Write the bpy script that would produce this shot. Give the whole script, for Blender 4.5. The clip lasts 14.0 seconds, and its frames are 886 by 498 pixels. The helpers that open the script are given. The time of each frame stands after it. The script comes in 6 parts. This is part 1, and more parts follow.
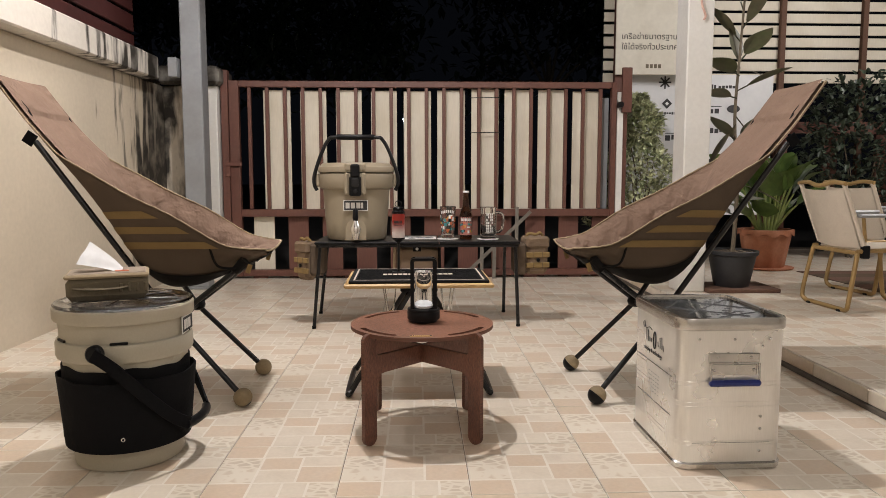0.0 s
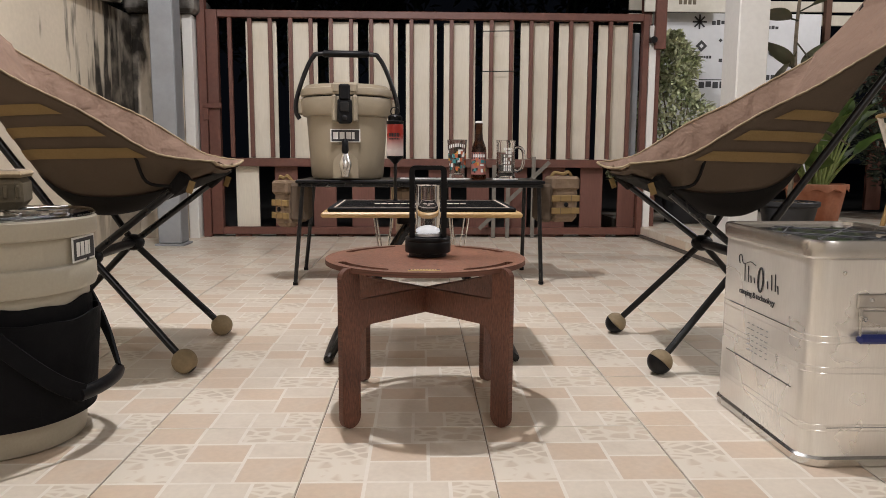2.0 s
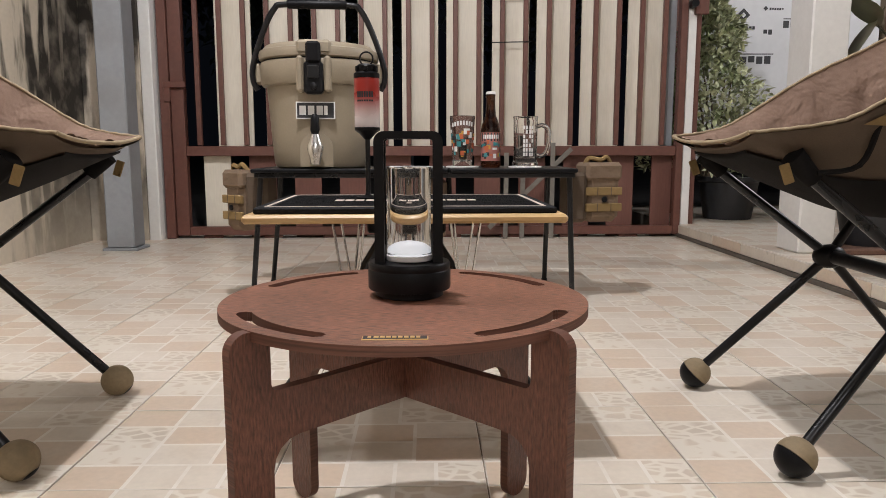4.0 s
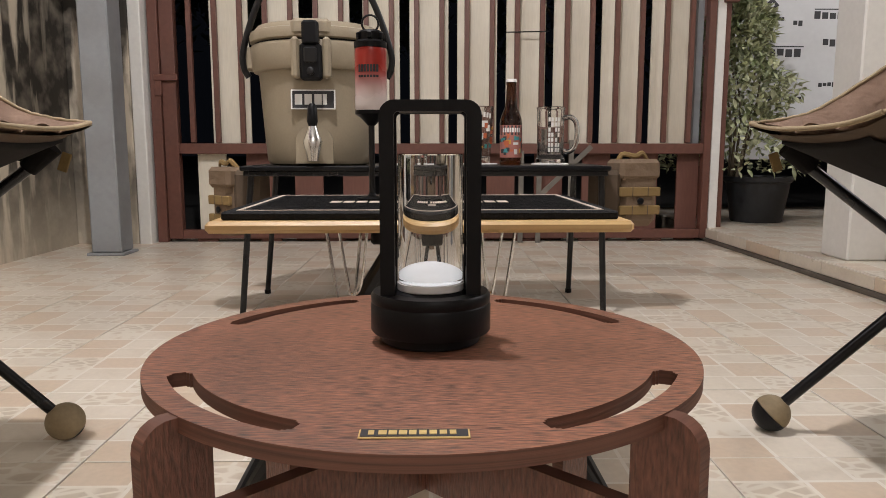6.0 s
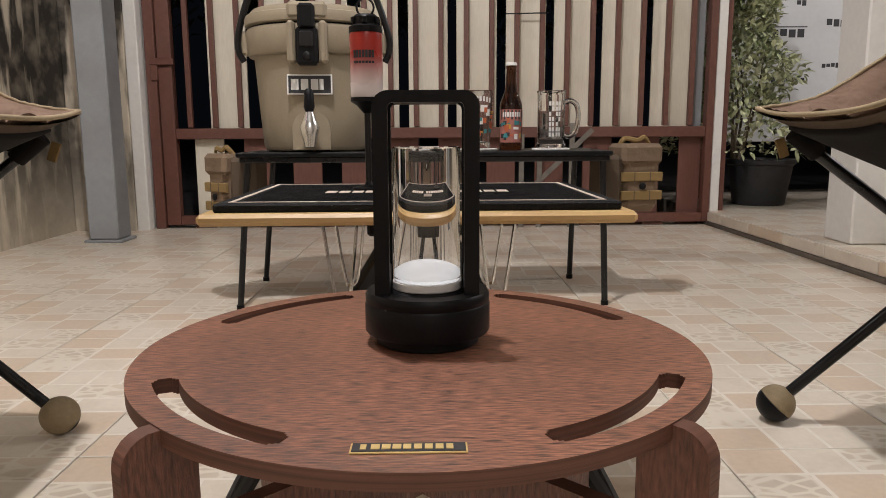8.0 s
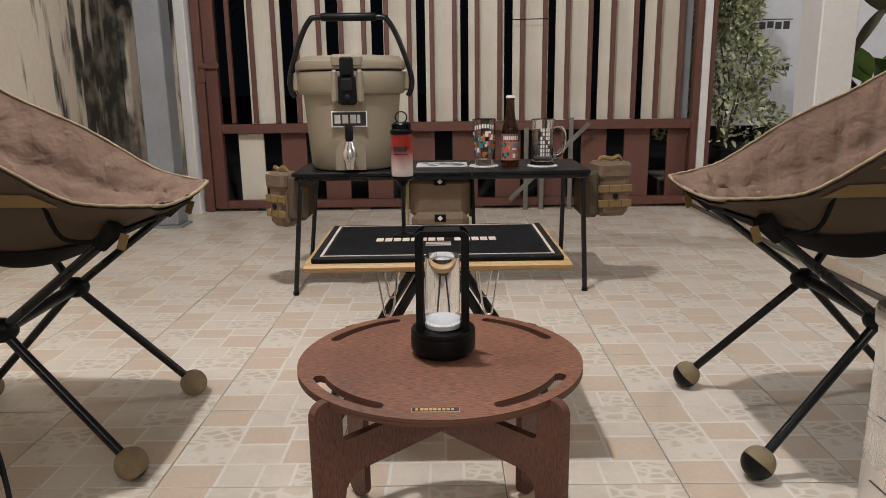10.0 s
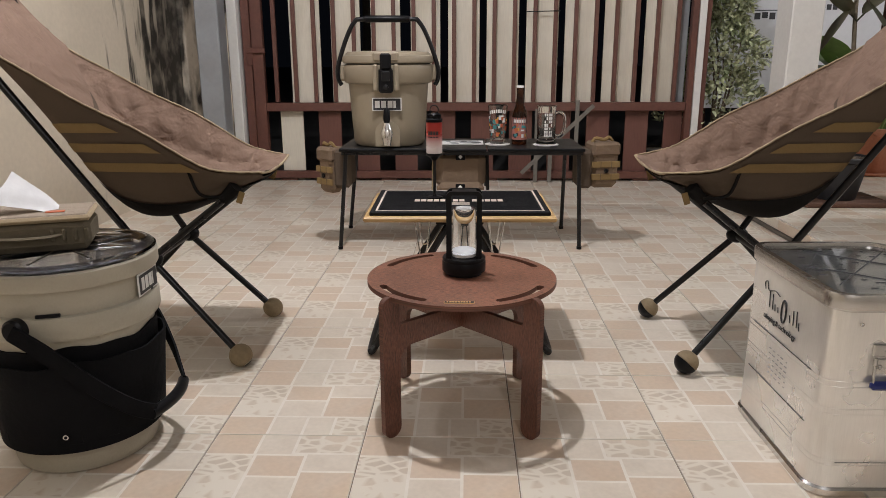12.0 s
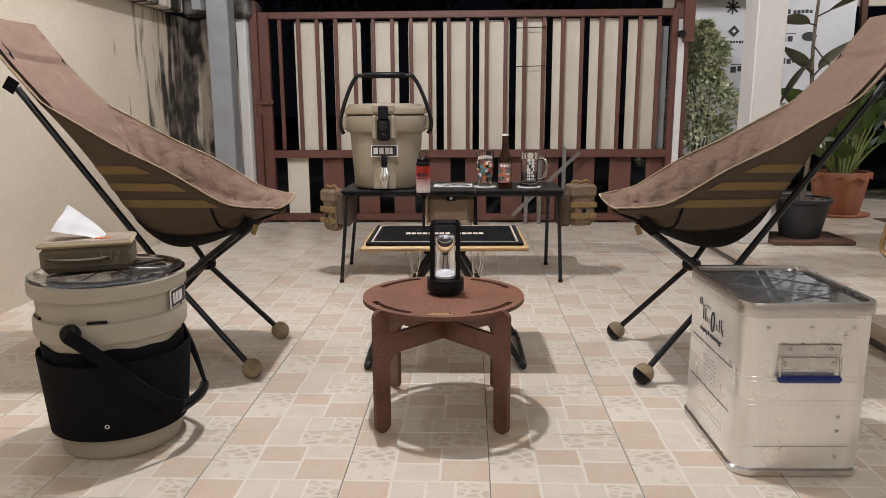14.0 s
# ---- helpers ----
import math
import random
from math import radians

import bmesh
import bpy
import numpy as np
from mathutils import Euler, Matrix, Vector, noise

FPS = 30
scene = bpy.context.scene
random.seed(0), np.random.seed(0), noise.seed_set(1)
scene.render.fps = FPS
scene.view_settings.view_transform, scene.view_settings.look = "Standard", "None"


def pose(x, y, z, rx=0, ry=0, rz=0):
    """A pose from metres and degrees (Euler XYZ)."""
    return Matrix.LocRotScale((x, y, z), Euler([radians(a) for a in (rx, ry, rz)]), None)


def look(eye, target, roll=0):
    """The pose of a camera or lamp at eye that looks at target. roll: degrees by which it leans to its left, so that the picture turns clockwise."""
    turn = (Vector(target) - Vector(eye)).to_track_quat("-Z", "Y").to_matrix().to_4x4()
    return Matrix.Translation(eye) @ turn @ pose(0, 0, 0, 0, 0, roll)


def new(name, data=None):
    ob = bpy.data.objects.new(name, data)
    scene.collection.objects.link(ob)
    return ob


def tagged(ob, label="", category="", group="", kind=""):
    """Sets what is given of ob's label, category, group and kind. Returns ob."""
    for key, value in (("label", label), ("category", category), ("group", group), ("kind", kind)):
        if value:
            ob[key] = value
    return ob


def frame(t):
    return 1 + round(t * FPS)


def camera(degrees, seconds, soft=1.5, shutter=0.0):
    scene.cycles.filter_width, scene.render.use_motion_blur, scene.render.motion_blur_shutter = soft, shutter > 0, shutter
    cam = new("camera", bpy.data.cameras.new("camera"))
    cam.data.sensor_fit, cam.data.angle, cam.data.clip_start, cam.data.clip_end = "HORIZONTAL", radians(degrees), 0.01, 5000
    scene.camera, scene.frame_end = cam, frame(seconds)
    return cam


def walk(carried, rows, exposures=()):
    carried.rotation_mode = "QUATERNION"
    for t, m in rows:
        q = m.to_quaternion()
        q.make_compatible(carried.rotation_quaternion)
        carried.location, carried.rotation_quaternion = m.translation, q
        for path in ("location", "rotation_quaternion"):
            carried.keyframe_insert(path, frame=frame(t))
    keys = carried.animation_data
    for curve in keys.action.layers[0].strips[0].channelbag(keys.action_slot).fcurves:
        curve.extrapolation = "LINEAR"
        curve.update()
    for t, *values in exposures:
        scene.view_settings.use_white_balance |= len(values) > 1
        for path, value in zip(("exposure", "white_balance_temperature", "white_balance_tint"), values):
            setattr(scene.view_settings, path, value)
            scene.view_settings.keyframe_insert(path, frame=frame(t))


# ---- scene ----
cam = camera(63.3, 14.0, soft=0.85)
PATH = [
    (0, (-0.118, -2.124, 0.702), (-0.047, -0.136, 0.499), -0.0),
    (0.5, (-0.104, -2.076, 0.662), (-0.045, -0.086, 0.47), -0.3),
    (1, (-0.099, -1.954, 0.592), (-0.032, 0.034, 0.387), -0.2),
    (1.5, (-0.126, -1.76, 0.529), (-0.054, 0.226, 0.299), 0.1),
    (2, (-0.115, -1.572, 0.497), (-0.054, 0.41, 0.238), 0.3),
    (2.5, (-0.076, -1.371, 0.479), (-0.015, 0.609, 0.205), 0.4),
    (3, (-0.08, -1.223, 0.462), (-0.024, 0.757, 0.181), 0.2),
    (3.2, (-0.079, -1.161, 0.453), (-0.034, 0.819, 0.177), -0.0),
    (5.3, (-0.093, -0.711, 0.467), (-0.051, 1.271, 0.193), -0.1),
    (5.5, (-0.095, -0.7, 0.460), (-0.062, 1.282, 0.192), 0.0),
    (6, (-0.1, -0.683, 0.441), (-0.071, 1.299, 0.169), -0.0),
    (6.5, (-0.106, -0.658, 0.432), (-0.074, 1.321, 0.142), -0.1),
    (7, (-0.102, -0.647, 0.432), (-0.075, 1.33, 0.126), -0.2),
    (7.5, (-0.099, -0.645, 0.432), (-0.073, 1.331, 0.123), -0.2),
    (8, (-0.097, -0.66, 0.448), (-0.07, 1.314, 0.129), -0.3),
    (8.2, (-0.093, -0.684, 0.468), (-0.072, 1.29, 0.148), -0.3),
    (10.3, (-0.09, -1.18, 0.68), (-0.11, 0.764, 0.211), -0.8),
    (10.5, (-0.08, -1.226, 0.684), (-0.101, 0.715, 0.202), -0.8),
    (11, (-0.069, -1.352, 0.704), (-0.106, 0.583, 0.202), -0.7),
    (11.5, (-0.091, -1.467, 0.719), (-0.139, 0.466, 0.208), -0.6),
    (12, (-0.098, -1.6, 0.739), (-0.161, 0.331, 0.223), -0.2),
    (12.5, (-0.087, -1.697, 0.742), (-0.154, 0.233, 0.222), 0.0),
    (13, (-0.074, -1.786, 0.741), (-0.145, 0.153, 0.255), -0.1),
    (13.5, (-0.066, -1.837, 0.747), (-0.139, 0.115, 0.314), -0.2),
    (14, (-0.044, -1.864, 0.748), (-0.116, 0.097, 0.359), -0.3),
]
EXPOSURES = [(0, 0.16, 6750, 10), (1.5, 0.15, 6550, 10), (3, 0.24, 6250, 10), (5.5, 0.12, 6450, 10), (7.5, 0.04, 6600, 10), (10.5, -0.10, 6350, 10), (12.5, -0.04, 6300, 10), (14, 0.13, 6250, 10)]
walk(cam, [(t, look(eye, target, roll)) for t, eye, target, roll in PATH], EXPOSURES)

# ---- world, lamps, exposure ----
world = bpy.data.worlds.new("night")
world.use_nodes = True
world.node_tree.nodes["Background"].inputs[0].default_value = (0.012, 0.014, 0.020, 1)
world.node_tree.nodes["Background"].inputs[1].default_value = 0.15
scene.world = world


def lamp(name, at, watts, colour, radius):
    d = bpy.data.lights.new(name, "POINT")
    d.energy, d.color, d.shadow_soft_size = watts, colour, radius
    ob = new(name, d)
    ob.location = at
    return ob


lamp("porch_bulb", (-0.39, 0.20, 2.55), 142, (1.0, 0.965, 0.98), 0.035)
lamp("wall_bulb", (-1.20, 0.30, 2.08), 21, (1.0, 0.965, 0.98), 0.03)
# Fill lamp behind the camera, added for bounced light on box and near floor.
lamp("house_side_fill", (0.35, -2.75, 2.40), 42, (1.0, 0.965, 0.98), 0.10)
# Fill lamp with no known fixture, added to brighten the terrace.
lamp("terrace_fill", (3.55, 1.45, 2.50), 104, (1.0, 0.965, 0.98), 0.08)


# ---- materials ----
def material(name, colour, rough=0.6, metal=0.0, vary=0.12, grain=60, stain=4, bump=0.1, second=None, amount=0.5,
             stretch=(1, 1, 1), spec=0.5):
    m = bpy.data.materials.new(name)
    m.use_nodes = True
    n, l = m.node_tree.nodes, m.node_tree.links
    b = n["Principled BSDF"]
    b.inputs["Roughness"].default_value, b.inputs["Metallic"].default_value = rough, metal
    b.inputs["Specular IOR Level"].default_value = spec
    co = n.new("ShaderNodeTexCoord")
    mp = n.new("ShaderNodeMapping")
    mp.inputs["Scale"].default_value = stretch
    l.new(co.outputs["Object"], mp.inputs[0])
    fine, wide = n.new("ShaderNodeTexNoise"), n.new("ShaderNodeTexNoise")
    fine.inputs["Scale"].default_value, fine.inputs["Detail"].default_value = grain, 5
    wide.inputs["Scale"].default_value, wide.inputs["Detail"].default_value = stain, 4
    l.new(mp.outputs[0], fine.inputs[0])
    l.new(co.outputs["Object"], wide.inputs[0])
    c2 = second or tuple(c * 0.6 for c in colour)
    mix = n.new("ShaderNodeMix")
    mix.data_type = "RGBA"
    mix.inputs[6].default_value, mix.inputs[7].default_value = (*colour, 1), (*c2, 1)
    ramp = n.new("ShaderNodeMapRange")
    ramp.inputs[1].default_value, ramp.inputs[2].default_value = 0.42, 0.72
    ramp.inputs[3].default_value, ramp.inputs[4].default_value = 0, amount
    l.new(wide.outputs[0], ramp.inputs[0])
    l.new(ramp.outputs[0], mix.inputs[0])
    hsv = n.new("ShaderNodeHueSaturation")
    val = n.new("ShaderNodeMapRange")
    val.inputs[1].default_value, val.inputs[2].default_value = 0.25, 0.75
    val.inputs[3].default_value, val.inputs[4].default_value = 1 - vary, 1 + vary
    l.new(fine.outputs[0], val.inputs[0])
    l.new(val.outputs[0], hsv.inputs["Value"])
    l.new(mix.outputs[2], hsv.inputs["Color"])
    l.new(hsv.outputs[0], b.inputs["Base Color"])
    rr = n.new("ShaderNodeMapRange")
    rr.inputs[3].default_value, rr.inputs[4].default_value = max(0.02, rough - 0.08), min(1, rough + 0.1)
    l.new(wide.outputs[0], rr.inputs[0])
    l.new(rr.outputs[0], b.inputs["Roughness"])
    if bump:
        bp = n.new("ShaderNodeBump")
        bp.inputs["Strength"].default_value, bp.inputs["Distance"].default_value = bump, 0.004
        l.new(fine.outputs[0], bp.inputs["Height"])
        l.new(bp.outputs[0], b.inputs["Normal"])
    return m


def weave(name, colour, second, scale=900, rough=0.9, wrinkle=0.35, wrinkle_scale=14):
    """Cloth: a fine cross weave with soft creases."""
    m = material(name, colour, rough, vary=0.08, grain=scale * 0.4, stain=9, bump=0.0, second=second, amount=0.35, spec=0.15)
    n, l = m.node_tree.nodes, m.node_tree.links
    co = n.new("ShaderNodeTexCoord")
    crease, thread = n.new("ShaderNodeTexNoise"), n.new("ShaderNodeTexNoise")
    crease.inputs["Scale"].default_value, crease.inputs["Detail"].default_value = wrinkle_scale, 3
    crease.inputs["Distortion"].default_value = 0.3
    thread.inputs["Scale"].default_value = scale
    l.new(co.outputs["Object"], crease.inputs[0])
    l.new(co.outputs["Object"], thread.inputs[0])
    b1, b2 = n.new("ShaderNodeBump"), n.new("ShaderNodeBump")
    b1.inputs["Strength"].default_value, b1.inputs["Distance"].default_value = wrinkle, 0.02
    b2.inputs["Strength"].default_value, b2.inputs["Distance"].default_value = 0.25, 0.001
    l.new(crease.outputs[0], b1.inputs["Height"])
    l.new(thread.outputs[0], b2.inputs["Height"])
    l.new(b1.outputs[0], b2.inputs["Normal"])
    l.new(b2.outputs[0], n["Principled BSDF"].inputs["Normal"])
    return m


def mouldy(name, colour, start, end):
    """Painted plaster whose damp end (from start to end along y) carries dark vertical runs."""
    m = material(name, colour, 0.75, vary=0.05, grain=45, stain=2.2, bump=0.25, second=tuple(c * 0.86 for c in colour), amount=0.7)
    n, l = m.node_tree.nodes, m.node_tree.links
    geo, sep = n.new("ShaderNodeNewGeometry"), n.new("ShaderNodeSeparateXYZ")
    l.new(geo.outputs["Position"], sep.inputs[0])
    mp = n.new("ShaderNodeMapping")
    mp.inputs["Scale"].default_value = (6, 9, 1.5)
    l.new(geo.outputs["Position"], mp.inputs[0])
    runs, spots = n.new("ShaderNodeTexNoise"), n.new("ShaderNodeTexNoise")
    runs.inputs["Scale"].default_value, runs.inputs["Detail"].default_value = 1.5, 9
    spots.inputs["Scale"].default_value, spots.inputs["Detail"].default_value = 9, 6
    l.new(mp.outputs[0], runs.inputs[0])
    l.new(geo.outputs["Position"], spots.inputs[0])
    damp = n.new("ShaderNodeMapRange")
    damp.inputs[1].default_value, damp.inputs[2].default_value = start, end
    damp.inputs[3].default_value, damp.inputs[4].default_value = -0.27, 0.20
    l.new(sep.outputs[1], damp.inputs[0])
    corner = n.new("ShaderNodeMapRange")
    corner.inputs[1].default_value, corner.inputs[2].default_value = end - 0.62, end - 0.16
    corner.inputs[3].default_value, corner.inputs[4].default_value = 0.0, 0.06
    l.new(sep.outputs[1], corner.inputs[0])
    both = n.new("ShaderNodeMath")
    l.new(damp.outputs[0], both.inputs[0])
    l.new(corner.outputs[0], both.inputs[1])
    add = n.new("ShaderNodeMath")
    l.new(runs.outputs[0], add.inputs[0])
    l.new(both.outputs[0], add.inputs[1])
    cut = n.new("ShaderNodeMapRange")
    cut.inputs[1].default_value, cut.inputs[2].default_value = 0.52, 0.63
    l.new(add.outputs[0], cut.inputs[0])
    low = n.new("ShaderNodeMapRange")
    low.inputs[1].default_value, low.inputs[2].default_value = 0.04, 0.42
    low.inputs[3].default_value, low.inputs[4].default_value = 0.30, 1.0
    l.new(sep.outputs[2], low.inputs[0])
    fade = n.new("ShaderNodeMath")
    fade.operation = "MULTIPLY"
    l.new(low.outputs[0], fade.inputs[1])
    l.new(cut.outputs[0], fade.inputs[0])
    mul = n.new("ShaderNodeMath")
    mul.operation = "MULTIPLY"
    grit = n.new("ShaderNodeMapRange")
    grit.inputs[1].default_value, grit.inputs[2].default_value = 0.3, 0.55
    grit.inputs[3].default_value = 0.68
    l.new(spots.outputs[0], grit.inputs[0])
    l.new(fade.outputs[0], mul.inputs[0])
    l.new(grit.outputs[0], mul.inputs[1])
    mix = n.new("ShaderNodeMix")
    mix.data_type = "RGBA"
    mix.inputs[7].default_value = (0.026, 0.021, 0.015, 1)
    bsdf = n["Principled BSDF"]
    l.new(bsdf.inputs["Base Color"].links[0].from_socket, mix.inputs[6])
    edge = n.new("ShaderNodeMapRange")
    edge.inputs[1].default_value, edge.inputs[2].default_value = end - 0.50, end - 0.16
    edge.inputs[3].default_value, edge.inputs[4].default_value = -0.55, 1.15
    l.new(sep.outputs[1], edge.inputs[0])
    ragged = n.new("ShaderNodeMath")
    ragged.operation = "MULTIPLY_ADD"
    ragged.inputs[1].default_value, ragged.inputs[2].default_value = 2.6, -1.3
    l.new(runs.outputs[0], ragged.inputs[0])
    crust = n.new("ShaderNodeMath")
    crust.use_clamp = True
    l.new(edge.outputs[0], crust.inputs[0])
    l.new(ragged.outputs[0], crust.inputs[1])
    most = n.new("ShaderNodeMath")
    most.operation = "MAXIMUM"
    flaked = n.new("ShaderNodeMath")
    flaked.operation = "MULTIPLY"
    l.new(crust.outputs[0], flaked.inputs[0])
    l.new(grit.outputs[0], flaked.inputs[1])
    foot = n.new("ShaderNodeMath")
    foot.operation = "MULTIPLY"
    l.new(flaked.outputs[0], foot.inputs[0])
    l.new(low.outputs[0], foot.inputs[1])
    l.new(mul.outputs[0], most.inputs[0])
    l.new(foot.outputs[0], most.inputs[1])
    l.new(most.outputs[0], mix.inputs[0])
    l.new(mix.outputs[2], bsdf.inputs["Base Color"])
    return m


def pebbles(name):
    """The printed pebble field of the floor tiles."""
    m = material(name, (0.62, 0.53, 0.42), 0.32, vary=0.04, grain=120, stain=10, bump=0.02)
    n, l = m.node_tree.nodes, m.node_tree.links
    co, vo = n.new("ShaderNodeTexCoord"), n.new("ShaderNodeTexVoronoi")
    vo.feature = "DISTANCE_TO_EDGE"
    vo.inputs["Scale"].default_value, vo.inputs["Randomness"].default_value = 38, 0.9
    mp = n.new("ShaderNodeMapping")
    mp.inputs["Scale"].default_value = (0.75, 1.2, 0)
    l.new(co.outputs["Object"], mp.inputs[0])
    l.new(mp.outputs[0], vo.inputs[0])
    r = n.new("ShaderNodeMapRange")
    r.inputs[1].default_value, r.inputs[2].default_value = 0.07, 0.16
    l.new(vo.outputs[0], r.inputs[0])
    mix = n.new("ShaderNodeMix")
    mix.data_type = "RGBA"
    mix.inputs[6].default_value = (0.70, 0.64, 0.54, 1)
    bsdf = n["Principled BSDF"]
    l.new(bsdf.inputs["Base Color"].links[0].from_socket, mix.inputs[7])
    l.new(r.outputs[0], mix.inputs[0])
    l.new(mix.outputs[2], bsdf.inputs["Base Color"])
    return m


def leafy(name, colour, second, rough=0.5):
    m = material(name, colour, rough, vary=0.2, grain=30, stain=12, bump=0.1, second=second, amount=1.0)
    n, l = m.node_tree.nodes, m.node_tree.links
    geo, hsv = n.new("ShaderNodeNewGeometry"), n.new("ShaderNodeHueSaturation")
    r = n.new("ShaderNodeMapRange")
    r.inputs[3].default_value, r.inputs[4].default_value = 0.55, 1.45
    l.new(geo.outputs["Random Per Island"], r.inputs[0])
    bsdf = n["Principled BSDF"]
    l.new(bsdf.inputs["Base Color"].links[0].from_socket, hsv.inputs["Color"])
    l.new(r.outputs[0], hsv.inputs["Value"])
    l.new(hsv.outputs[0], bsdf.inputs["Base Color"])
    return m


def glowing(name, colour, strength):
    m = bpy.data.materials.new(name)
    m.use_nodes = True
    b = m.node_tree.nodes["Principled BSDF"]
    b.inputs["Base Color"].default_value = (*colour, 1)
    b.inputs["Emission Color"].default_value, b.inputs["Emission Strength"].default_value = (*colour, 1), strength
    return m


def glass(name, tint=(1, 1, 1), rough=0.0, ior=1.48):
    m = bpy.data.materials.new(name)
    m.use_nodes = True
    b = m.node_tree.nodes["Principled BSDF"]
    b.inputs["Base Color"].default_value = (*tint, 1)
    b.inputs["Transmission Weight"].default_value = 1.0
    b.inputs["Roughness"].default_value, b.inputs["IOR"].default_value = rough, ior
    return m


def fading(name, low, high, z0, z1, rough):
    """A printed film whose colour runs from low to high along its height."""
    m = material(name, low, rough, vary=0.04, grain=40, stain=9, bump=0.0)
    n, l = m.node_tree.nodes, m.node_tree.links
    co, sep, ramp, mix = n.new("ShaderNodeTexCoord"), n.new("ShaderNodeSeparateXYZ"), n.new("ShaderNodeMapRange"), n.new("ShaderNodeMix")
    ramp.interpolation_type = "SMOOTHSTEP"
    ramp.inputs[1].default_value, ramp.inputs[2].default_value = z0, z1
    mix.data_type = "RGBA"
    mix.inputs[7].default_value = (*high, 1)
    b = n["Principled BSDF"]
    l.new(b.inputs["Base Color"].links[0].from_socket, mix.inputs[6])
    l.new(co.outputs["Object"], sep.inputs[0])
    l.new(sep.outputs[2], ramp.inputs[0])
    l.new(ramp.outputs[0], mix.inputs[0])
    l.new(mix.outputs[2], b.inputs["Base Color"])
    return m


TILE_CREAM = material("tile_cream", (0.67, 0.60, 0.50), 0.30, vary=0.05, grain=90, stain=14, bump=0.02, second=(0.58, 0.50, 0.40), amount=0.6)
TILE_TAN = material("tile_tan", (0.60, 0.480, 0.362), 0.30, vary=0.06, grain=90, stain=14, bump=0.02, second=(0.61, 0.515, 0.41), amount=0.8)
TILE_PEBBLE = pebbles("tile_pebble")
TILE_LINE = material("tile_line", (0.76, 0.71, 0.63), 0.32, vary=0.04, grain=80, stain=9, bump=0.02, second=(0.66, 0.59, 0.49), amount=0.6)
GROUT = material("grout", (0.26, 0.21, 0.16), 0.9, vary=0.3, grain=200, stain=6, bump=0.3)
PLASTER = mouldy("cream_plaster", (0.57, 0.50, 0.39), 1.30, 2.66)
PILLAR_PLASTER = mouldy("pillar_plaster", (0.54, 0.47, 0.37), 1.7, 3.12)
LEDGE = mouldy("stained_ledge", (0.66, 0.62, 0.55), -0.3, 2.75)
WHITE_PAINT = material("white_paint", (0.72, 0.71, 0.675), 0.5, vary=0.04, grain=50, stain=3, bump=0.12, second=(0.66, 0.64, 0.58), amount=0.5)
ENCLOSURE_PAINT = material("enclosure_paint", (0.50, 0.46, 0.40), 0.8, vary=0.05, grain=40, stain=1.5, bump=0.1)
ROOF = material("roof_sheet", (0.30, 0.29, 0.27), 0.7, vary=0.06, grain=20, stain=2, bump=0.1)
GREY_STEEL = material("grey_steel", (0.27, 0.285, 0.30), 0.45, vary=0.08, grain=40, stain=5, bump=0.08, second=(0.19, 0.185, 0.18), amount=0.6)
RUST_BROWN = material("brown_gate_paint", (0.124, 0.048, 0.033), 0.48, vary=0.15, grain=50, stain=6, bump=0.1, second=(0.11, 0.048, 0.035), amount=0.8)
BROWN_BOARD = material("brown_board", (0.134, 0.053, 0.037), 0.6, vary=0.14, grain=40, stain=5, bump=0.15, stretch=(3, 3, 0.4), second=(0.13, 0.055, 0.04), amount=0.8)
CREAM_BOARD = material("cream_board", (0.68, 0.63, 0.52), 0.6, vary=0.06, grain=40, stain=4, bump=0.12, stretch=(4, 4, 0.4), second=(0.58, 0.52, 0.40), amount=0.7)
RED_SLAT = material("dark_red_slat", (0.060, 0.016, 0.014), 0.5, vary=0.15, grain=30, stain=4, bump=0.1)
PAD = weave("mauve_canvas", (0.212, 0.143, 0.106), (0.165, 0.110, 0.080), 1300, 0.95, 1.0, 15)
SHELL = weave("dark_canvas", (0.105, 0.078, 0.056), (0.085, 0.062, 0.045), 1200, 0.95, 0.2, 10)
WEBBING = weave("khaki_webbing", (0.235, 0.160, 0.070), (0.18, 0.12, 0.052), 900, 0.9, 0.1)
PIPING = weave("khaki_piping", (0.36, 0.285, 0.185), (0.28, 0.21, 0.13), 900, 0.9, 0.1)
BLACK_TUBE = material("black_tube", (0.008, 0.008, 0.009), 0.28, 0.0, spec=0.4, vary=0.1, grain=60, stain=8, bump=0.03)
BLACK_PLASTIC = material("black_plastic", (0.006, 0.006, 0.007), 0.38, spec=0.18, vary=0.15, grain=120, stain=9, bump=0.06)
BLACK_NET = weave("black_net", (0.010, 0.009, 0.0085), (0.016, 0.014, 0.012), 900, 0.95, 0.1)
KHAKI_BALL = material("khaki_rubber", (0.265, 0.200, 0.115), 0.75, vary=0.10, grain=150, stain=20, bump=0.12)
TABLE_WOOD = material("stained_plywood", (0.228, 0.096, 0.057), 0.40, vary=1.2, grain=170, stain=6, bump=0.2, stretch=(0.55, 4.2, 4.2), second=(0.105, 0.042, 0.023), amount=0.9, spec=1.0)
# Leg plywood with a darker base colour than the tabletop.
LEG_WOOD = material("darker_leg_plywood", (0.156, 0.063, 0.040), 0.40, vary=0.60, grain=120, stain=7, bump=0.35, stretch=(4.0, 4.0, 0.8), second=(0.075, 0.028, 0.018), amount=0.9)
TABLE_EDGE = material("plywood_edge", (0.135, 0.055, 0.034), 0.6, vary=0.45, grain=9, stain=9, bump=0.2, stretch=(0.5, 0.5, 55))
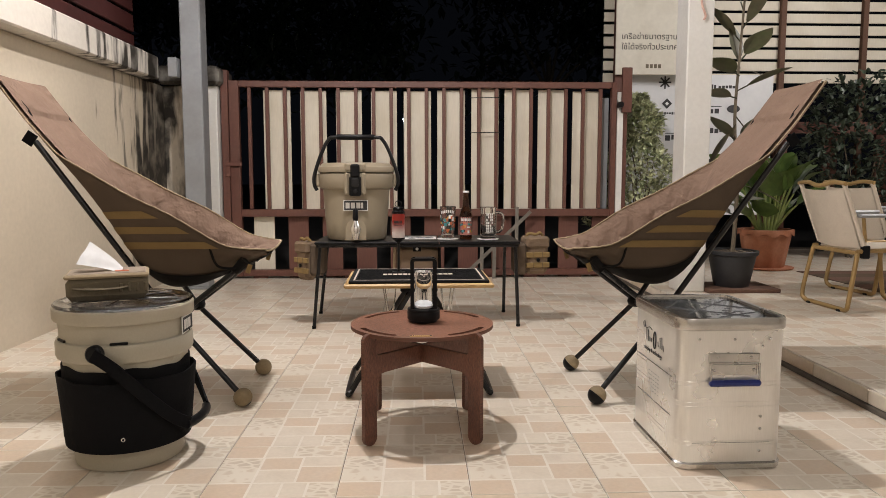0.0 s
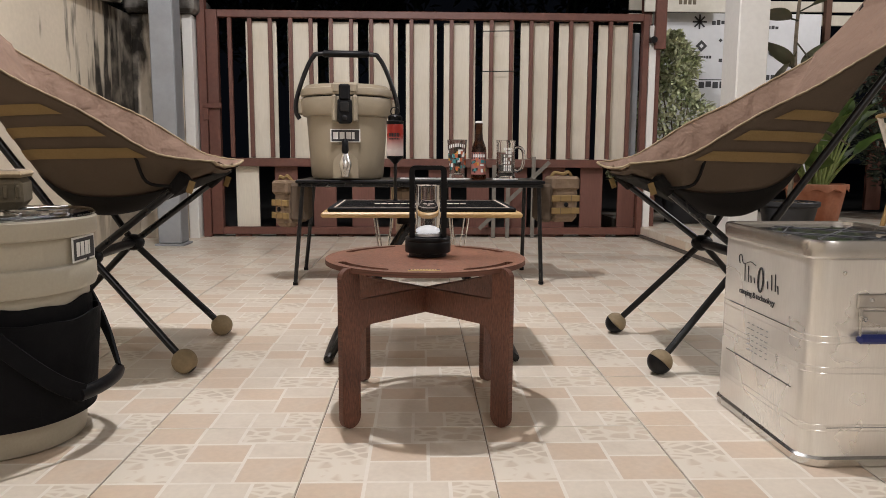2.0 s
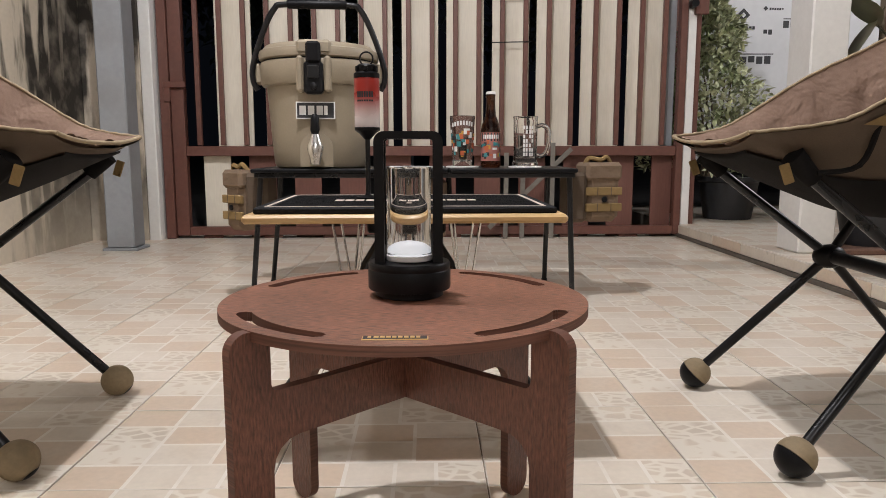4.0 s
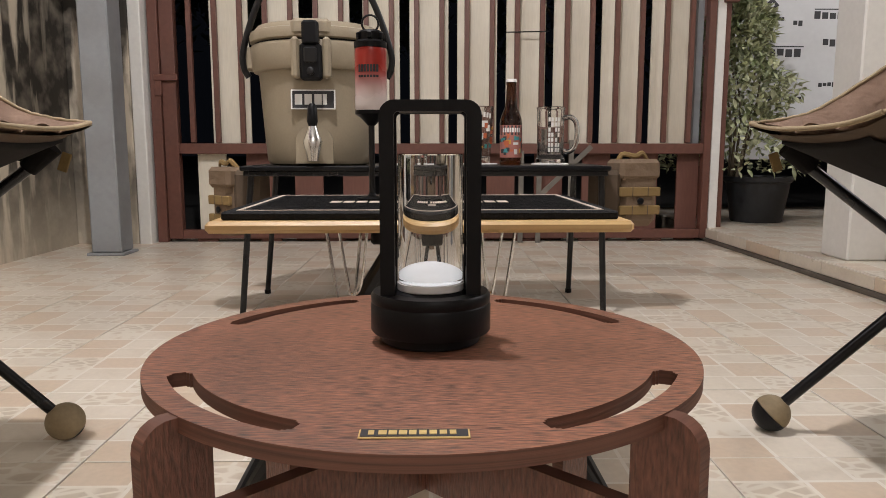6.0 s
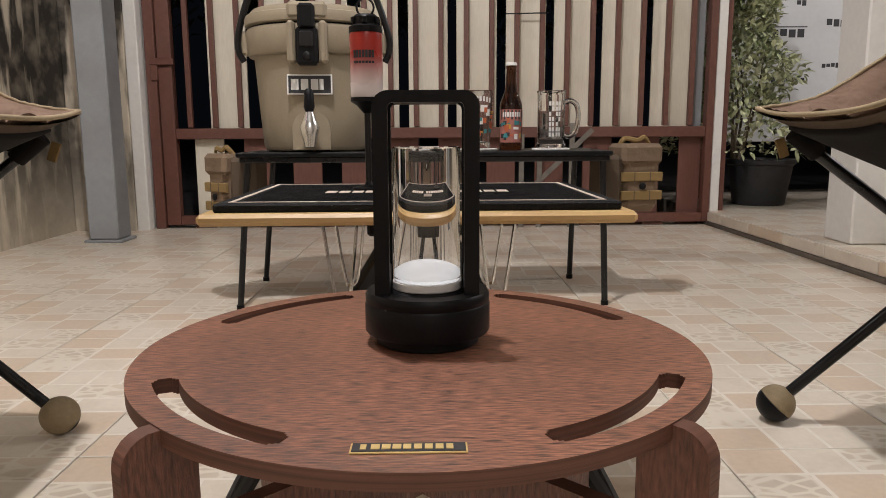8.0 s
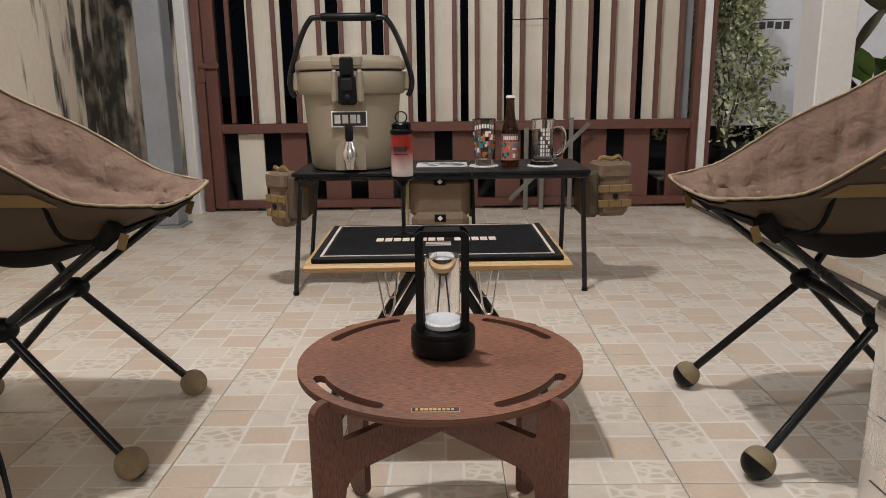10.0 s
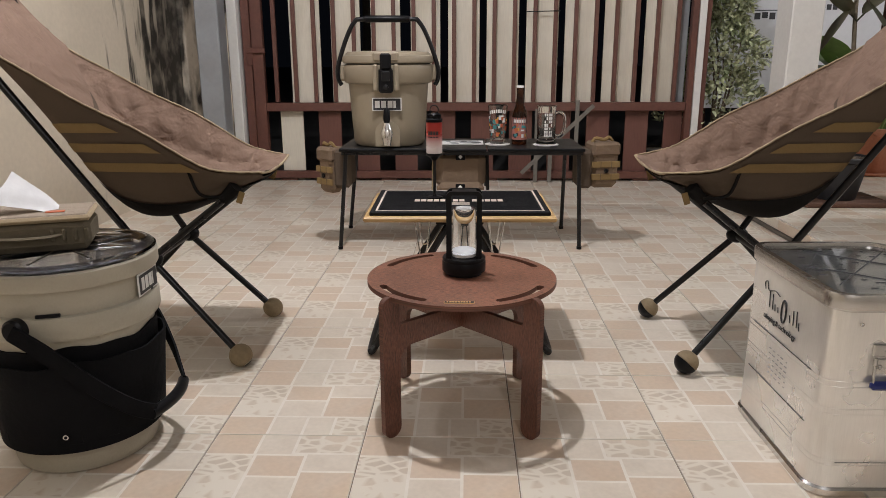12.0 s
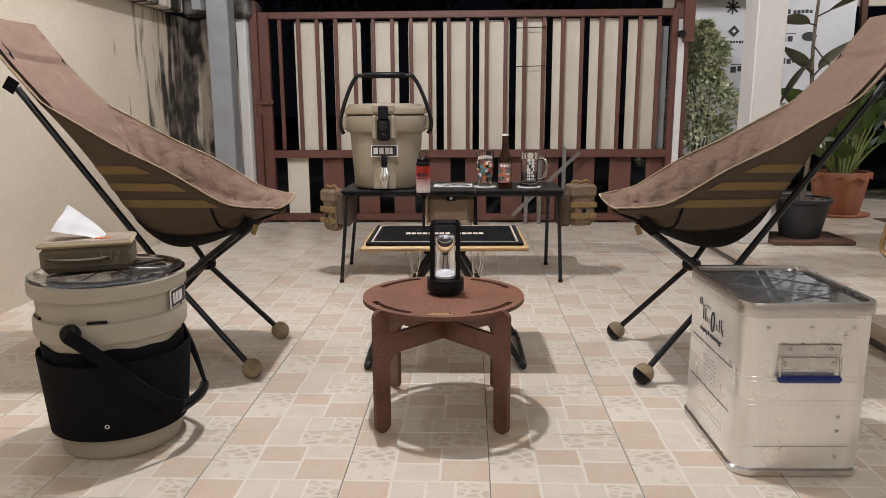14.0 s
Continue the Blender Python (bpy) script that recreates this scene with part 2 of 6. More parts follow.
BAMBOO = material("bamboo_board", (0.56, 0.37, 0.16), 0.4, vary=0.10, grain=22, stain=7, bump=0.06, stretch=(0.6, 14, 14), second=(0.46, 0.28, 0.11), amount=0.7)
RUBBER_MAT = material("rubber_mat", (0.009, 0.009, 0.010), 0.7, spec=0.2, vary=0.2, grain=260, stain=14, bump=0.5)
PRINT = material("print_beige", (0.62, 0.52, 0.44), 0.6, vary=0.05, grain=80, stain=9, bump=0.0)
WHITE_PRINT = material("white_print", (0.80, 0.79, 0.76), 0.5, vary=0.04, grain=80, stain=9, bump=0.0)
DARK_PRINT = material("dark_print", (0.03, 0.03, 0.033), 0.55, vary=0.05, grain=80, stain=9, bump=0.0)
GOLD = material("gold_print", (0.78, 0.58, 0.24), 0.35, 0.25, vary=0.05, grain=80, stain=9, bump=0.0)
JUG = material("tan_rotomoulded_plastic", (0.290, 0.243, 0.172), 0.42, vary=0.05, grain=220, stain=6, bump=0.10, second=(0.265, 0.22, 0.155), amount=0.5)
BUCKET = material("stone_grey_plastic", (0.385, 0.355, 0.28), 0.40, vary=0.04, grain=220, stain=6, bump=0.08, second=(0.38, 0.34, 0.26), amount=0.5)
CANVAS_BLACK = weave("black_canvas", (0.005, 0.005, 0.006), (0.008, 0.008, 0.009), 900, 0.9, 0.25, 20)
OLIVE = weave("olive_canvas", (0.155, 0.130, 0.088), (0.12, 0.10, 0.07), 1000, 0.95, 0.3, 30)
# Paler canvas than the olive sides of the case.
CASE_TOP = weave("pale_beige_canvas", (0.30, 0.245, 0.19), (0.22, 0.18, 0.14), 1000, 0.95, 0.4, 26)
TAN_CANVAS = weave("tan_canvas", (0.185, 0.132, 0.090), (0.15, 0.105, 0.07), 1000, 0.95, 0.4, 24)
CREAM_CANVAS = weave("cream_canvas", (0.60, 0.53, 0.44), (0.52, 0.46, 0.38), 900, 0.9, 0.2, 14)
TISSUE = material("tissue", (0.70, 0.70, 0.70), 0.9, vary=0.03, grain=60, stain=12, bump=0.1)
CHROME = material("chrome", (0.85, 0.84, 0.82), 0.22, 1.0, vary=0.03, grain=60, stain=9, bump=0.02)
ALU = material("brushed_aluminium", (0.90, 0.89, 0.86), 0.28, 0.72, vary=0.04, grain=60, stain=5, bump=0.05, stretch=(9, 9, 0.5), second=(0.66, 0.64, 0.60), amount=0.6)
ALU_EDGE = material("aluminium_edge", (0.70, 0.69, 0.67), 0.25, 1.0, vary=0.05, grain=60, stain=7, bump=0.04)
BLUE = material("blue_grip", (0.012, 0.025, 0.17), 0.4, vary=0.1, grain=90, stain=9, bump=0.05)
GOLD_TUBE = material("gold_oak_tube", (0.36, 0.235, 0.095), 0.4, 0.2, vary=0.12, grain=20, stain=7, bump=0.05)
CLEAR = glass("clear_glass")
CRYSTAL = glass("crystal_glass", (1, 1, 1), 0.0, 1.5)
LID_CLEAR = glass("clear_lid", (0.82, 0.84, 0.88), 0.03, 1.45)
AMBER = glass("amber_glass", (0.11, 0.034, 0.011), 0.02, 1.5)
DOME = glowing("white_dome", (0.9, 0.9, 0.92), 0.45)
FADING_FILM = fading("red_to_white_film", (0.84, 0.76, 0.74), (0.42, 0.030, 0.020), 0.126, 0.178, 0.28)
FROST = material("frosted_white", (0.74, 0.70, 0.68), 0.35, vary=0.05, grain=40, stain=9, bump=0.0)
TERRACOTTA = material("terracotta", (0.36, 0.135, 0.068), 0.75, vary=0.12, grain=60, stain=7, bump=0.2, second=(0.42, 0.21, 0.13), amount=0.7)
POT_BLACK = material("black_pot_plastic", (0.022, 0.023, 0.026), 0.5, vary=0.15, grain=60, stain=7, bump=0.1)
SOIL = material("soil", (0.07, 0.05, 0.035), 0.95, vary=0.4, grain=90, stain=12, bump=0.8)
BARK = material("stem_bark", (0.16, 0.13, 0.09), 0.85, vary=0.25, grain=60, stain=9, bump=0.4)
RUBBER_LEAF = leafy("dark_olive_leaf", (0.060, 0.066, 0.030), (0.080, 0.062, 0.038), 0.32)
BROAD_LEAF = leafy("bright_green_leaf", (0.115, 0.190, 0.040), (0.075, 0.140, 0.030), 0.38)
PALE_LEAF = leafy("variegated_leaf", (0.52, 0.54, 0.35), (0.16, 0.21, 0.085), 0.5)
DARK_LEAF = leafy("dark_leaf", (0.045, 0.062, 0.040), (0.028, 0.040, 0.026), 0.45)
STALK = material("green_stalk", (0.22, 0.27, 0.08), 0.5, vary=0.12, grain=30, stain=9, bump=0.05)
BANNER = material("banner_vinyl", (0.66, 0.67, 0.68), 0.4, vary=0.03, grain=30, stain=5, bump=0.05, second=(0.56, 0.57, 0.58), amount=0.6)
SIGN = material("sign_sheet", (0.66, 0.63, 0.54), 0.45, vary=0.05, grain=30, stain=4, bump=0.03, second=(0.54, 0.50, 0.41), amount=0.7)
ASPHALT = material("asphalt", (0.045, 0.043, 0.040), 0.9, vary=0.25, grain=120, stain=2, bump=0.4)
TEAL = material("teal_print", (0.05, 0.26, 0.27), 0.5, vary=0.1, grain=60, stain=30, bump=0.0)
ORANGE = material("orange_print", (0.55, 0.13, 0.05), 0.5, vary=0.1, grain=60, stain=30, bump=0.0)
YELLOW = material("yellow_print", (0.62, 0.34, 0.05), 0.5, vary=0.1, grain=60, stain=30, bump=0.0)
STICK = material("weathered_stick", (0.17, 0.155, 0.13), 0.7, vary=0.15, grain=30, stain=9)
PALLET = material("brown_pallet", (0.12, 0.060, 0.038), 0.8, vary=0.2, grain=30, stain=6, bump=0.3, stretch=(6, 1, 6))
KERB_METAL = material("kerb_strip", (0.13, 0.11, 0.09), 0.45, 0.2, vary=0.15, grain=30, stain=6, bump=0.1)


# ---- mesh helpers ----
class Shape:
    """Vertices and faces, gathered piece by piece."""

    def __init__(self):
        self.v, self.f, self.m = [], [], []

    def add(self, verts, faces, slot=0, at=None):
        k = len(self.v)
        self.v += [tuple(at @ Vector(p)) if at else tuple(p) for p in verts]
        self.f += [tuple(i + k for i in f) for f in faces]
        self.m += [slot] * len(faces)
        return self

    def box(self, x0, x1, y0, y1, z0, z1, bevel=0.002, slot=0, at=None):
        b = min(bevel, (x1 - x0) * 0.45, (y1 - y0) * 0.45, (z1 - z0) * 0.45)
        xs, ys, zs = (x0, x1), (y0, y1), (z0, z1)
        inner = lambda a, i: a[i] + (b if i == 0 else -b)
        idx, verts = {}, []
        for i in (0, 1):
            for j in (0, 1):
                for k in (0, 1):
                    idx[i, j, k] = len(verts)
                    verts += [(xs[i], inner(ys, j), inner(zs, k)), (inner(xs, i), ys[j], inner(zs, k)), (inner(xs, i), inner(ys, j), zs[k])]
        fs = []
        g = lambda i, j, k, a: idx[i, j, k] + a
        for s in (0, 1):
            q = [g(s, 0, 0, 0), g(s, 1, 0, 0), g(s, 1, 1, 0), g(s, 0, 1, 0)]
            fs.append(q if s else q[::-1])
            q = [g(0, s, 0, 1), g(0, s, 1, 1), g(1, s, 1, 1), g(1, s, 0, 1)]
            fs.append(q if s else q[::-1])
            q = [g(0, 0, s, 2), g(1, 0, s, 2), g(1, 1, s, 2), g(0, 1, s, 2)]
            fs.append(q if s else q[::-1])
        for a in (0, 1):
            for c in (0, 1):
                q = [g(a, c, 0, 0), g(a, c, 1, 0), g(a, c, 1, 1), g(a, c, 0, 1)]
                fs.append(q if a == c else q[::-1])
                q = [g(a, 0, c, 0), g(a, 1, c, 0), g(a, 1, c, 2), g(a, 0, c, 2)]
                fs.append(q[::-1] if a == c else q)
                q = [g(0, a, c, 1), g(1, a, c, 1), g(1, a, c, 2), g(0, a, c, 2)]
                fs.append(q if a == c else q[::-1])
        for i in (0, 1):
            for j in (0, 1):
                for k in (0, 1):
                    q = [g(i, j, k, 0), g(i, j, k, 1), g(i, j, k, 2)]
                    fs.append(q if (i + j + k) % 2 else q[::-1])
        return self.add(verts, fs, slot, at)

    def tube(self, pts, r, n=10, closed=False, slot=0, at=None, flat=1.0):
        """A round bar along points; r: one radius or one for each point."""
        pts = [Vector(p) for p in pts]
        rs = list(r) if isinstance(r, (list, tuple)) else [r] * len(pts)
        c = len(pts)
        verts, faces, up = [], [], None
        for i, p in enumerate(pts):
            a = pts[(i - 1) % c] if closed or i else p
            b = pts[(i + 1) % c] if closed or i < c - 1 else p
            d = (b - a).normalized()
            if up is None:
                up = d.orthogonal().normalized() if abs(d.z) > 0.9 else Vector((0, 0, 1)).cross(d).cross(d).normalized() * -1
            up = (up - d * up.dot(d)).normalized()
            side = d.cross(up)
            for j in range(n):
                w = 2 * math.pi * j / n
                verts.append(p + rs[i] * (math.cos(w) * side + math.sin(w) * up * flat))
        for i in range(c if closed else c - 1):
            for j in range(n):
                i2, j2 = (i + 1) % c, (j + 1) % n
                faces.append((i * n + j, i * n + j2, i2 * n + j2, i2 * n + j))
        if not closed:
            faces += [tuple(range(n))[::-1], tuple((c - 1) * n + j for j in range(n))]
        return self.add(verts, faces, slot, at)

    def lathe(self, profile, n=40, slot=0, at=None, close=True, a0=0.0, a1=360.0, squash=1.0):
        """Turns (radius, height) points round z; the profile runs from the bottom outside to the top."""
        full = a1 - a0 >= 360
        k = n if full else n + 1
        verts, faces = [], []
        for r, z in profile:
            for j in range(k):
                w = radians(a0 + (a1 - a0) * j / n)
                verts.append((r * math.cos(w), r * math.sin(w) * squash, z))
        for i in range(len(profile) - 1):
            for j in range(n):
                j2 = (j + 1) % k
                faces.append((i * k + j, i * k + j2, (i + 1) * k + j2, (i + 1) * k + j))
        if close and full:
            faces += [tuple(range(k))[::-1], tuple((len(profile) - 1) * k + j for j in range(k))]
        return self.add(verts, faces, slot, at)

    def prism(self, outline, y0, y1, slot=0, at=None, side=None):
        """An outline in x and z, from y0 to y1."""
        c = len(outline)
        area = sum(outline[i][0] * outline[(i + 1) % c][1] - outline[(i + 1) % c][0] * outline[i][1] for i in range(c))
        o = outline if area > 0 else outline[::-1]
        verts = [(x, y0, z) for x, z in o] + [(x, y1, z) for x, z in o]
        self.add(verts, [tuple(range(c)), tuple(range(2 * c - 1, c - 1, -1))] + [(i, i + c, (i + 1) % c + c, (i + 1) % c) for i in range(c)], slot, at)
        if side is not None:
            self.m[-c:] = [side] * c
        return self

    def ball(self, r, n=20, rows=12, slot=0, at=None, low=-90, high=90):
        prof = [(max(1e-4, r * math.cos(radians(low + (high - low) * i / rows))), r * math.sin(radians(low + (high - low) * i / rows))) for i in range(rows + 1)]
        return self.lathe(prof, n, slot, at)


def finish(name, shape, mats, parent=None, label="", smooth=38):
    me = bpy.data.meshes.new(name)
    me.from_pydata(shape.v, [], shape.f)
    mats = mats if isinstance(mats, (list, tuple)) else [mats]
    for m in mats:
        me.materials.append(m)
    me.polygons.foreach_set("material_index", shape.m)
    me.update()
    if smooth:
        me.shade_smooth()
        me.set_sharp_from_angle(angle=radians(smooth))
    ob = new(name, me)
    if parent is not None:
        ob.parent = parent
    if label:
        tagged(ob, label)
    return ob


def part(name, shape, mats, parent, label="", smooth=38):
    return finish(name, shape, mats, parent, label, smooth)


def thing(name, label, category, group="", at=None):
    ob = new(name)
    ob.empty_display_size = 0.05
    if at is not None:
        ob.matrix_basis = at
    return tagged(ob, label, category, group)


def structure(name, shape, mats, label, category="", smooth=38):
    return tagged(finish(name, shape, mats, None, "", smooth), label, category or name.split("_")[0], "", "structure")


def aim(a, b):
    """The pose at a whose z points to b."""
    a, b = Vector(a), Vector(b)
    return Matrix.Translation(a) @ (b - a).to_track_quat("Z", "Y").to_matrix().to_4x4()


def smooth_line(pts, steps=6, closed=False):
    """A soft curve through points."""
    pts = [Vector(p) for p in pts]
    c, out = len(pts), []
    for i in range(c if closed else c - 1):
        p0 = pts[(i - 1) % c] if closed or i else pts[0]
        p1, p2 = pts[i], pts[(i + 1) % c]
        p3 = pts[(i + 2) % c] if closed or i + 2 < c else pts[-1]
        for s in range(steps):
            t = s / steps
            out.append(0.5 * (2 * p1 + (p2 - p0) * t + (2 * p0 - 5 * p1 + 4 * p2 - p3) * t * t + (3 * p1 - p0 - 3 * p2 + p3) * t ** 3))
    return out if closed else out + [pts[-1]]


def words(name, text, size, mat, parent, at, label=""):
    """Flat lettering from the built-in font, as a mesh."""
    cu = bpy.data.curves.new(name, "FONT")
    cu.body, cu.size, cu.extrude, cu.offset = text, size, 0.0004, size * 0.005
    tmp = bpy.data.objects.new(name, cu)
    scene.collection.objects.link(tmp)
    bpy.context.view_layer.update()
    me = bpy.data.meshes.new_from_object(tmp.evaluated_get(bpy.context.evaluated_depsgraph_get()))
    bpy.data.objects.remove(tmp)
    me.materials.clear()
    me.materials.append(mat)
    ob = new(name, me)
    ob.parent, ob.matrix_basis = parent, at
    if label:
        tagged(ob, label)
    return ob


# ---- setting ----
GATE_Y, WALL_X, STEP_X, STEP_Z = 2.82, -1.78, 1.245, 0.065

structure("ground", Shape().box(-60, 60, -60, 60, -0.30, -0.045, 0.0), ASPHALT, "dark asphalt ground round the porch", "ground")
structure("floor", Shape().box(-2.0, STEP_X + 0.05, -3.4, GATE_Y + 0.25, -0.044, -0.0035, 0.0), GROUT, "tiled porch floor with dark grout joints", "floor")
structure("terrace", Shape().box(STEP_X, 5.5, -3.4, 4.2, -0.044, STEP_Z - 0.0065, 0.0), GROUT, "low raised terrace slab beside the porch", "terrace")
kerb = structure("kerb", Shape().box(STEP_X - 0.016, STEP_X - 0.001, -3.4, 2.95, 0.0, 0.018, 0.003), KERB_METAL, "dark metal strip along the foot of the terrace step", "kerb")
random.seed(19)
for k in range(21):
    y = -3.36 + k * 0.30
    part("riser_tile", Shape().box(STEP_X - 0.009, STEP_X - 0.0005, y + 0.002, y + 0.298, 0.019, STEP_Z - 0.003, 0.002), TILE_CREAM if k % 3 else TILE_TAN, kerb)

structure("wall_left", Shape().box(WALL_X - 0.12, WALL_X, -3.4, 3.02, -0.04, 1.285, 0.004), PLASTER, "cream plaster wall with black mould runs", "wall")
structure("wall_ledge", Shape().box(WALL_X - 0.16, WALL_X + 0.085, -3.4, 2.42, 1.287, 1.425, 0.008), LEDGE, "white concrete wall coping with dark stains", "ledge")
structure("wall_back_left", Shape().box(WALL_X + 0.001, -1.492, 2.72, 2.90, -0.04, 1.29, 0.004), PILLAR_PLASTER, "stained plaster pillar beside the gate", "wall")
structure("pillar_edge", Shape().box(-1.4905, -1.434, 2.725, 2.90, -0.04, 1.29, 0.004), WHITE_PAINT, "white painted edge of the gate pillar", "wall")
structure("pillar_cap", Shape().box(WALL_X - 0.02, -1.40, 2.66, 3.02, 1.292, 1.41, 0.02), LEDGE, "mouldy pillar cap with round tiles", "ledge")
# Unseen walls and roof, added to enclose the porch and bounce light.
structure("wall_house", Shape().box(-2.0, 5.5, -3.55, -3.402, -0.04, 2.75, 0.004), ENCLOSURE_PAINT, "plain unseen wall added behind the porch to bounce light", "wall")
structure("wall_far_right", Shape().box(5.5, 5.65, -3.55, 4.2, -0.04, 2.75, 0.004), ENCLOSURE_PAINT, "plain unseen wall added to close the terrace", "wall")
structure("porch_ceiling", Shape().box(-2.0, 5.65, -3.55, 2.05, 2.76, 2.85, 0.004), ROOF, "plain unseen roof sheet added to bounce light", "ceiling")

# slatted screen on top of the left wall
screen = thing("slat_screen", "dark red horizontal slat screen on wall coping", "screen")
for i in range(6):
    part("slat", Shape().box(WALL_X - 0.05, WALL_X - 0.025, -3.3, 2.34, 1.435 + i * 0.118, 1.535 + i * 0.118, 0.004), RED_SLAT, screen)
for y in (-2.6, -0.9, 0.6, 1.6):
    part("upright", Shape().box(WALL_X - 0.09, WALL_X - 0.051, y - 0.02, y + 0.02, 1.42, 2.14, 0.003), RED_SLAT, screen)

post = thing("steel_post", "grey painted square steel porch post", "post", at=pose(-1.476, 2.405, 0))
part("shaft", Shape().box(-0.062, 0.062, -0.065, 0.065, 0.012, 2.74, 0.006), GREY_STEEL, post)
part("foot_plate", Shape().box(-0.08, 0.08, -0.075, 0.075, 0.0, 0.012, 0.003), GREY_STEEL, post, "chipped grey foot plate")
part("bracket", Shape().box(-0.128, -0.0755, -0.10, -0.03, 1.29, 1.405, 0.004), GREY_STEEL, post, "pale bracket box beside the coping")

column = thing("porch_column", "white painted square porch column", "column", at=pose(1.392, 1.815, STEP_Z))
part("shaft", Shape().box(-0.074, 0.066, -0.085, 0.085, 0.0, 2.69, 0.006), WHITE_PAINT, column)
hook = Shape().tube(smooth_line([(-0.01, -0.090, 1.65), (-0.012, -0.10, 1.55), (0.0, -0.105, 1.50), (0.012, -0.10, 1.475), (0.004, -0.098, 1.455)]), [0.006] * 25, 8)
part("cord", hook, material("pale_pink_cord", (0.62, 0.40, 0.33), 0.7, vary=0.1), column, "pale pink hanging cord")

# ---- gate ----
gate = thing("metal_gate", "brown painted steel gate with cream and brown boards", "gate", at=pose(0, GATE_Y, 0))
GL, GR, GT, GM, GB = -1.345, 1.242, 1.333, 0.449, 0.016
fr = Shape()
fr.box(GL - 0.03, GL + 0.035, -0.025, 0.025, 0.015, GT, 0.003)
part("frame_stile", fr, RUST_BROWN, gate)
part("frame_stile", Shape().box(GR - 0.035, GR + 0.0, -0.025, 0.025, 0.015, GT, 0.003), RUST_BROWN, gate)
for z0, z1 in ((GT - 0.042, GT), (GM - 0.025, GM + 0.025), (GB, GB + 0.043)):
    part("frame_rail", Shape().box(GL + 0.036, GR - 0.036, -0.024, 0.024, z0, z1, 0.003), RUST_BROWN, gate)
PITCH = 0.11875
x0 = -1.242
bar = Shape().box(-0.0115, 0.0115, -0.016, 0.010, GM + 0.029, GT - 0.043, 0.002)
first = None
for i in range(21):
    if first is None:
        first = part("bar", bar, RUST_BROWN, gate)
        first.location = (x0, 0, 0)
    else:
        o = new("bar", first.data)
        o.parent, o.location = gate, (x0 + i * PITCH, 0, 0)
        if x0 + i * PITCH > GR - 0.06:
            bpy.data.objects.remove(o)
random.seed(4)
for xa, xb in ((-1.157, -0.974), (-0.908, -0.733), (-0.668, -0.493), (-0.430, -0.255), (-0.208, -0.022), (0.020, 0.210), (0.254, 0.443), (0.481, 0.675), (0.712, 0.915), (0.951, 1.140)):
    part("cream_board", Shape().box(xa, xb, 0.030, 0.044, GM + 0.015, GT - 0.052 + random.uniform(-0.008, 0.008), 0.002), CREAM_BOARD, gate)
part("edge_strip", Shape().box(GR - 0.112, GR - 0.040, 0.032, 0.044, GM + 0.02, GT - 0.10, 0.002), GREY_STEEL, gate, "grey metal strip")
for i in range(11):
    cx = -1.169 + 0.2337 * i
    if cx + 0.060 < GR:
        part("lower_board", Shape().box(cx - 0.069, min(cx + 0.069, GR - 0.036), 0.025, 0.040, 0.002, GM - 0.012, 0.002), CREAM_BOARD if i == 0 else BROWN_BOARD, gate, "cream lower board" if i == 0 else "")
part("hasp", Shape().box(GL - 0.06, GL + 0.05, -0.045, -0.026, 0.765, 0.795, 0.003).box(GL - 0.055, GL - 0.025, -0.05, -0.03, 0.695, 0.765, 0.003), RUST_BROWN, gate, "brown bolt and padlock plate")
for z in (1.225, 0.992):
    part("tie_wire", Shape().tube([(0.247, -0.018, z), (0.447, -0.018, z + 0.004)], 0.003, 6), BLACK_TUBE, gate, "thin dark tie wire")
for i in range(9):
    part("floor_wheel" if i in (0, 8) else "gap_block", Shape().box(GL + 0.1 + i * 0.31, GL + 0.2 + i * 0.31, -0.01, 0.012, 0.0, 0.0155, 0.003), RUST_BROWN, gate)

hinge_post = thing("gate_post", "brown steel gate post beside the pillar", "post", at=pose(-1.402, GATE_Y - 0.01, 0))
part("shaft", Shape().box(-0.022, 0.024, -0.03, 0.03, 0.0, 1.40, 0.003), RUST_BROWN, hinge_post)
latch_post = thing("gate_post", "pale painted latch post with brown bracket", "post", at=pose(1.270, GATE_Y + 0.02, 0))
part("shaft", Shape().box(-0.022, 0.022, -0.03, 0.04, 0.0, 1.27, 0.003), WHITE_PAINT, latch_post)
part("back_rail", Shape().box(0.024, 0.058, 0.0, 0.04, 0.0, 1.36, 0.003), RUST_BROWN, latch_post, "brown upright behind the post")
part("bracket", Shape().box(0.004, 0.070, -0.060, -0.031, 1.13, 1.43, 0.003), RUST_BROWN, latch_post, "brown bracket plate")
part("roller", Shape().lathe([(0.02, 0), (0.022, 0.01), (0.02, 0.05)], 16, at=pose(-0.01, -0.035, 1.18, 90)), BLACK_TUBE, latch_post, "dark guide roller")

# ---- boundary behind the terrace ----
fence = thing("plank_fence", "cream horizontal plank fence with brown posts", "fence", at=pose(0.22, 3.88, 0.03))
for i in range(10):
    z = 1.44 + i * 0.098
    part("plank", Shape().box(1.20, 5.2, 0.0, 0.018, z, z + 0.076, 0.003), CREAM_BOARD, fence)
for x in (1.42, 2.68, 3.37, 4.3):
    part("post", Shape().box(x - 0.022, x + 0.022, -0.045, -0.001, STEP_Z, 2.5, 0.003), PALLET, fence)
part("rail", Shape().box(1.9, 5.1, -0.03, 0.01, 1.02, 1.12, 0.003), BROWN_BOARD, fence, "brown lower rail")
for x in (2.47, 2.62, 3.05, 3.5, 4.0):
    part("lower_post", Shape().box(x + 0.03, x + 0.15, -0.02, 0.015, STEP_Z, 1.018, 0.003), BROWN_BOARD, fence)

